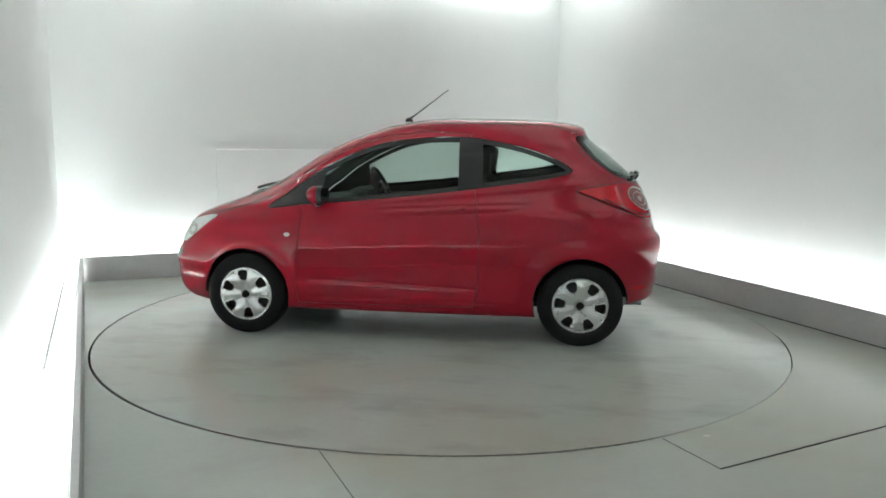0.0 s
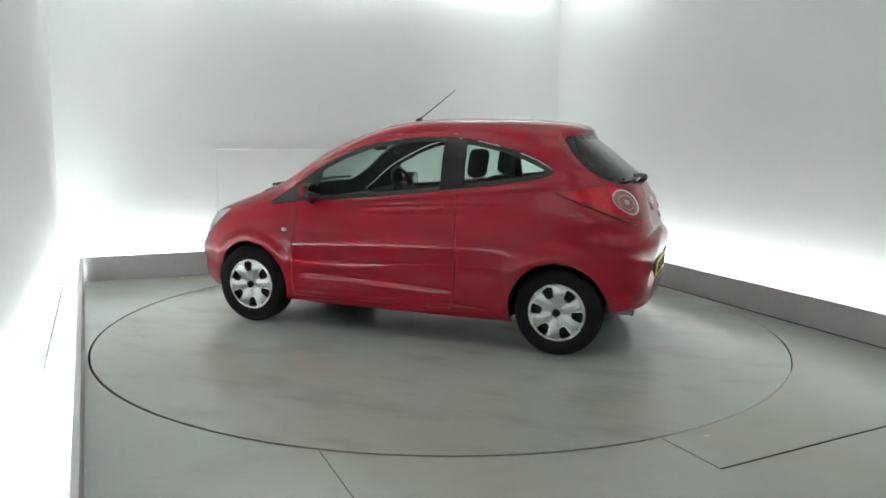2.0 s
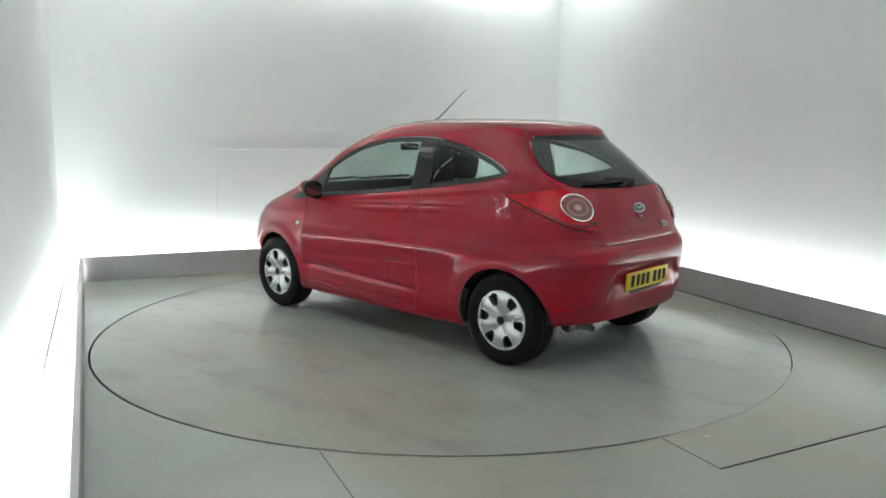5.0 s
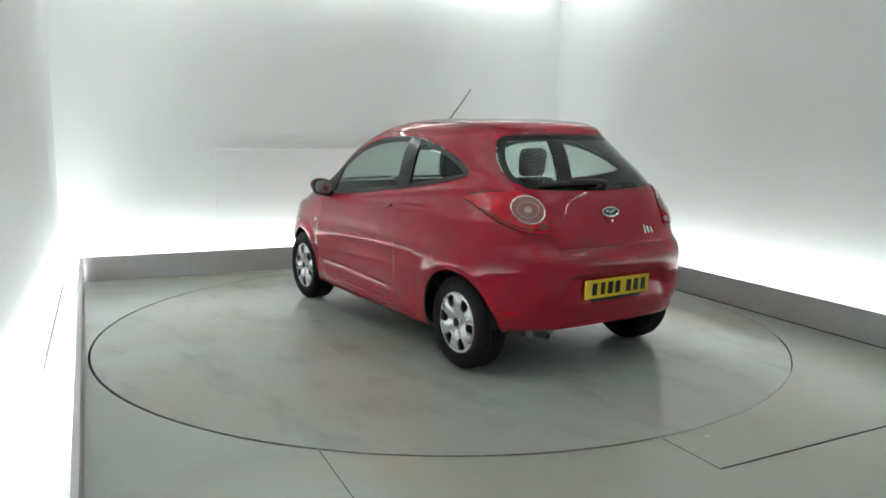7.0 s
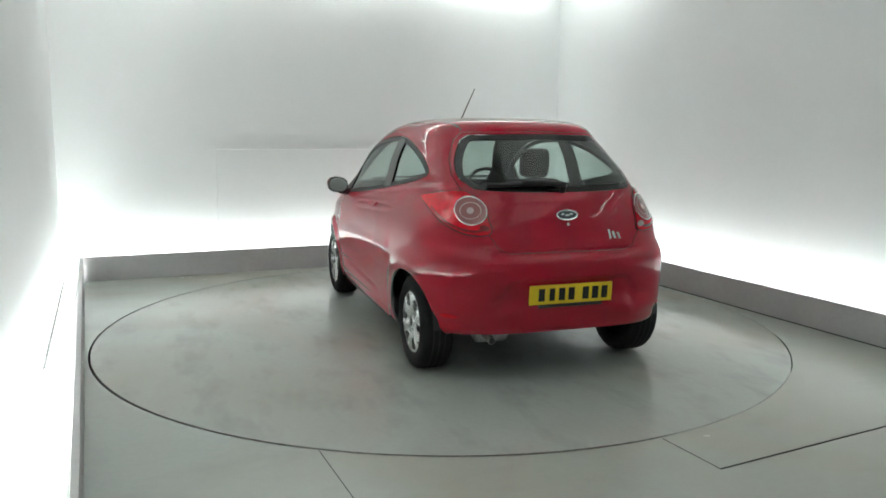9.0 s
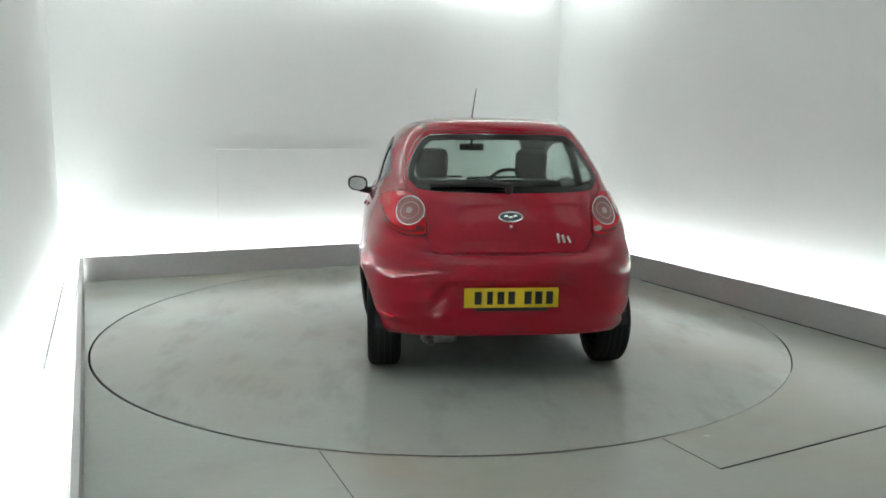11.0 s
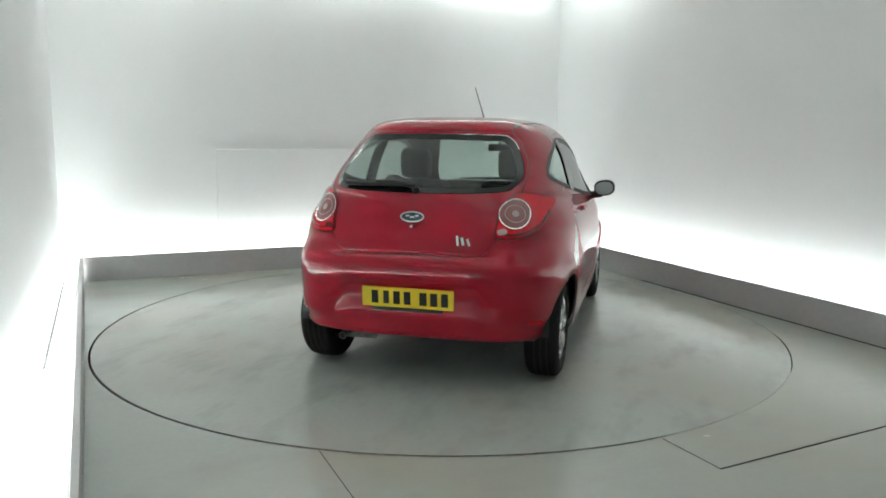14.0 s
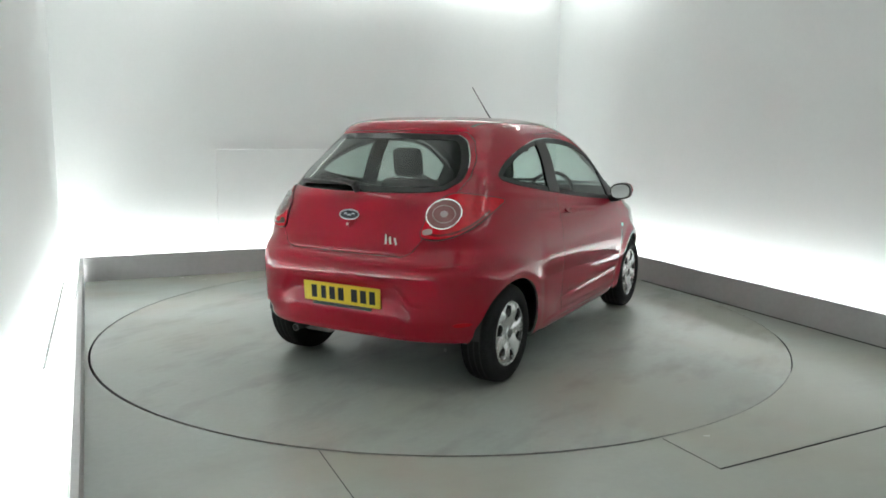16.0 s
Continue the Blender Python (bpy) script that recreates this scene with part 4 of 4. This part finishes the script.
part("scuttle", skin(SKIN, [(-0.58, 0.955), (0.58, 0.955), (0.60, 0.985), (-0.60, 0.985)], FR_FRONT, 0.003, 0.008, 0.05), BLACK, car, "black scuttle panel", True)

# ---- mirrors ----
for sy in (1, -1):
    door = door_l if sy > 0 else door_r
    bm = bmesh.new()
    bmesh.ops.create_uvsphere(bm, u_segments=28, v_segments=18, radius=1.0)
    for v in bm.verts:
        x, y, z = v.co
        k = 0.62 if x < 0 else 1.0
        v.co = Vector((0.60 + 0.075 * x * k, sy * (0.872 + 0.080 * y), 0.988 + 0.062 * z + 0.012 * y))
    bmesh.ops.bisect_plane(bm, geom=bm.verts[:] + bm.edges[:] + bm.faces[:], plane_co=(0.588, 0, 0), plane_no=(-1, 0, 0), clear_outer=True)
    bmesh.ops.holes_fill(bm, edges=bm.edges[:])
    mir = part("door_mirror", bm, RED, car, "red door mirror with black back", True)
    bm = bmesh.new()
    pol = oval(sy * 0.872, 0.988, 0.080, 0.062, 32, sy * 6, 2.5)
    a = [bm.verts.new((0.589, u, v)) for u, v in pol]
    b = [bm.verts.new((0.556, sy * 0.872 + (u - sy * 0.872) * 0.97, 0.988 + (v - 0.988) * 0.97)) for u, v in pol]
    c = [bm.verts.new((0.562, sy * 0.872 + (u - sy * 0.872) * 0.86, 0.988 + (v - 0.988) * 0.84)) for u, v in pol]
    for p, q in ((a, b), (b, c)):
        for i in range(32):
            bm.faces.new((p[i], p[(i + 1) % 32], q[(i + 1) % 32], q[i]))
    bm.faces.new(c)
    bm.faces.new(a)
    part("mirror_back", bm, BLACK, mir, "black plastic mirror rim", True)
    bm = bmesh.new()
    pol = oval(sy * 0.872, 0.988, 0.066, 0.050, 32, sy * 6, 2.5)
    # the glass is turned a little outwards
    a = [bm.verts.new((0.548 + 0.17 * (sy * u - 0.872), u, v)) for u, v in pol]
    b = [bm.verts.new((0.551 + 0.17 * (sy * u - 0.872), u, v)) for u, v in pol]
    bm.faces.new(a)
    bm.faces.new(b)
    for i in range(32):
        bm.faces.new((a[i], a[(i + 1) % 32], b[(i + 1) % 32], b[i]))
    part("mirror_glass", bm, MIRROR, mir, "dark mirror glass")
    bm = bmesh.new()
    tube(bm, [(0.64, sy * 0.73, 0.925), (0.62, sy * 0.79, 0.930), (0.60, sy * 0.85, 0.940)], [0.034, 0.028, 0.026], 12)
    part("mirror_foot", bm, BLACK, mir, "", True)


# ---- cabin ----
def cushion(bm, x0, x1, y0, y1, z0, z1, lean, bev):
    m = Matrix.Translation(((x0 + x1) / 2, 0, z0)) @ Matrix.Rotation(radians(lean), 4, "Y") @ Matrix.Translation((-(x0 + x1) / 2, 0, -z0))
    box(bm, x0, x1, y0, y1, z0, z1, bev, m)


def front_seat(y):
    bm = bmesh.new()
    cushion(bm, -0.30, 0.22, y - 0.24, y + 0.24, 0.34, 0.50, -6, 0.05)
    seat = part("front_seat", bm, SEAT, car, "dark fabric front seat", True)
    bm = bmesh.new()
    cushion(bm, -0.36, -0.22, y - 0.235, y + 0.235, 0.46, 1.10, -14, 0.06)
    part("backrest", bm, SEAT, seat, "", True)
    bm = bmesh.new()
    cushion(bm, -0.50, -0.40, y - 0.11, y + 0.11, 1.095, 1.300, -8, 0.045)
    part("headrest", bm, SEAT, seat, "", True)
    for dy in (-0.05, 0.05):
        bm = bmesh.new()
        tube(bm, [(-0.44, y + dy, 0.99), (-0.45, y + dy, 1.11)], 0.006, 8)
        part("headrest_post", bm, CHROME, seat)


front_seat(0.345)
front_seat(-0.345)
bm = bmesh.new()
cushion(bm, -1.0, -0.62, -0.60, 0.60, 0.36, 0.54, -6, 0.05)
bench = part("rear_bench", bm, SEAT, car, "dark fabric rear bench", True)
for y0, y1 in ((-0.60, -0.01), (0.01, 0.60)):
    bm = bmesh.new()
    cushion(bm, -1.06, -0.94, y0, y1, 0.46, 1.0, -14, 0.05)
    part("backrest", bm, SEAT, bench, "", True)
bm = bmesh.new()
box(bm, -1.46, -1.16, -0.57, 0.57, 0.985, 1.010, 0.008)
part("parcel_shelf", bm, LINER, car, "dark parcel shelf")
bm = bmesh.new()
cushion(bm, 0.52, 0.98, -0.66, 0.66, 0.50, 0.90, 6, 0.07)
dash = part("dashboard", bm, DASH, car, "dark plastic dashboard", True)
bm = bmesh.new()
cushion(bm, 0.50, 0.66, -0.52, -0.20, 0.84, 0.955, 8, 0.04)
part("instrument_hood", bm, DASH, dash, "", True)
SW = Matrix.Translation((0.42, -0.36, 0.945)) @ Matrix.Rotation(radians(-65), 4, "Y")
bm = bmesh.new()
tube(bm, [(0.182 * math.cos(a), 0.182 * math.sin(a), 0) for a in np.linspace(0, 2 * math.pi, 40, endpoint=False)], 0.015, 8, True)
bmesh.ops.transform(bm, matrix=SW, verts=bm.verts)
sw = part("steering_wheel", bm, BLACK, car, "black steering wheel", True)
bm = bmesh.new()
box(bm, -0.07, 0.06, -0.075, 0.075, -0.03, 0.015, 0.02)
for e in ((0.0, 0.17), (0.0, -0.17), (-0.17, 0.0)):
    tube(bm, [(0, 0, -0.01), (e[0], e[1], 0)], 0.016, 8)
bmesh.ops.transform(bm, matrix=SW, verts=bm.verts)
part("wheel_boss", bm, BLACK, sw)
bm = bmesh.new()
tube(bm, [SW @ Vector((0, 0, -0.03)), (0.64, -0.36, 0.84)], 0.035, 10)
part("column", bm, DASH, sw)
bm = bmesh.new()
cushion(bm, 0.475, 0.50, -0.152, 0.047, 1.262, 1.318, 10, 0.012)
rv = part("interior_mirror", bm, BLACK, car, "dark rear-view mirror", True)
bm = bmesh.new()
tube(bm, [(0.49, -0.05, 1.31), (0.46, -0.05, 1.36)], 0.010, 8)
part("stalk", bm, BLACK, rv)
for sy in (1, -1):
    door = door_l if sy > 0 else door_r
    bm = bmesh.new()
    box(bm, -0.40, 0.70, min(sy * 0.68, sy * 0.72), max(sy * 0.68, sy * 0.72), 0.30, 0.90, 0.015)
    part("door_trim", bm, DASH, door, "dark door lining")



# ================= what moves =================
def motions():
    turn = [(0.0, 172.45), (1.5, 162.1), (3.5, 147.5), (6.3, 127.6), (7.0, 122.75), (8.0, 116.0), (9.0, 108.98), (10.2, 100.75),
            (11.5, 91.85), (12.5, 84.78), (13.5, 77.75), (14.5, 70.85), (15.5, 63.85), (16.0, 60.33)]
    ts = [i * 0.5 for i in range(33)]
    rows = [(t, float(np.interp(t, [a for a, _ in turn], [b for _, b in turn]))) for t in ts]
    walk(turntable, [(t, pose(0, 0, 0, 0, 0, a)) for t, a in rows])
    walk(car, [(t, pose(0, 0, 0, 0, 0, a) @ Matrix.Translation(CAR_AT)) for t, a in rows])


motions()
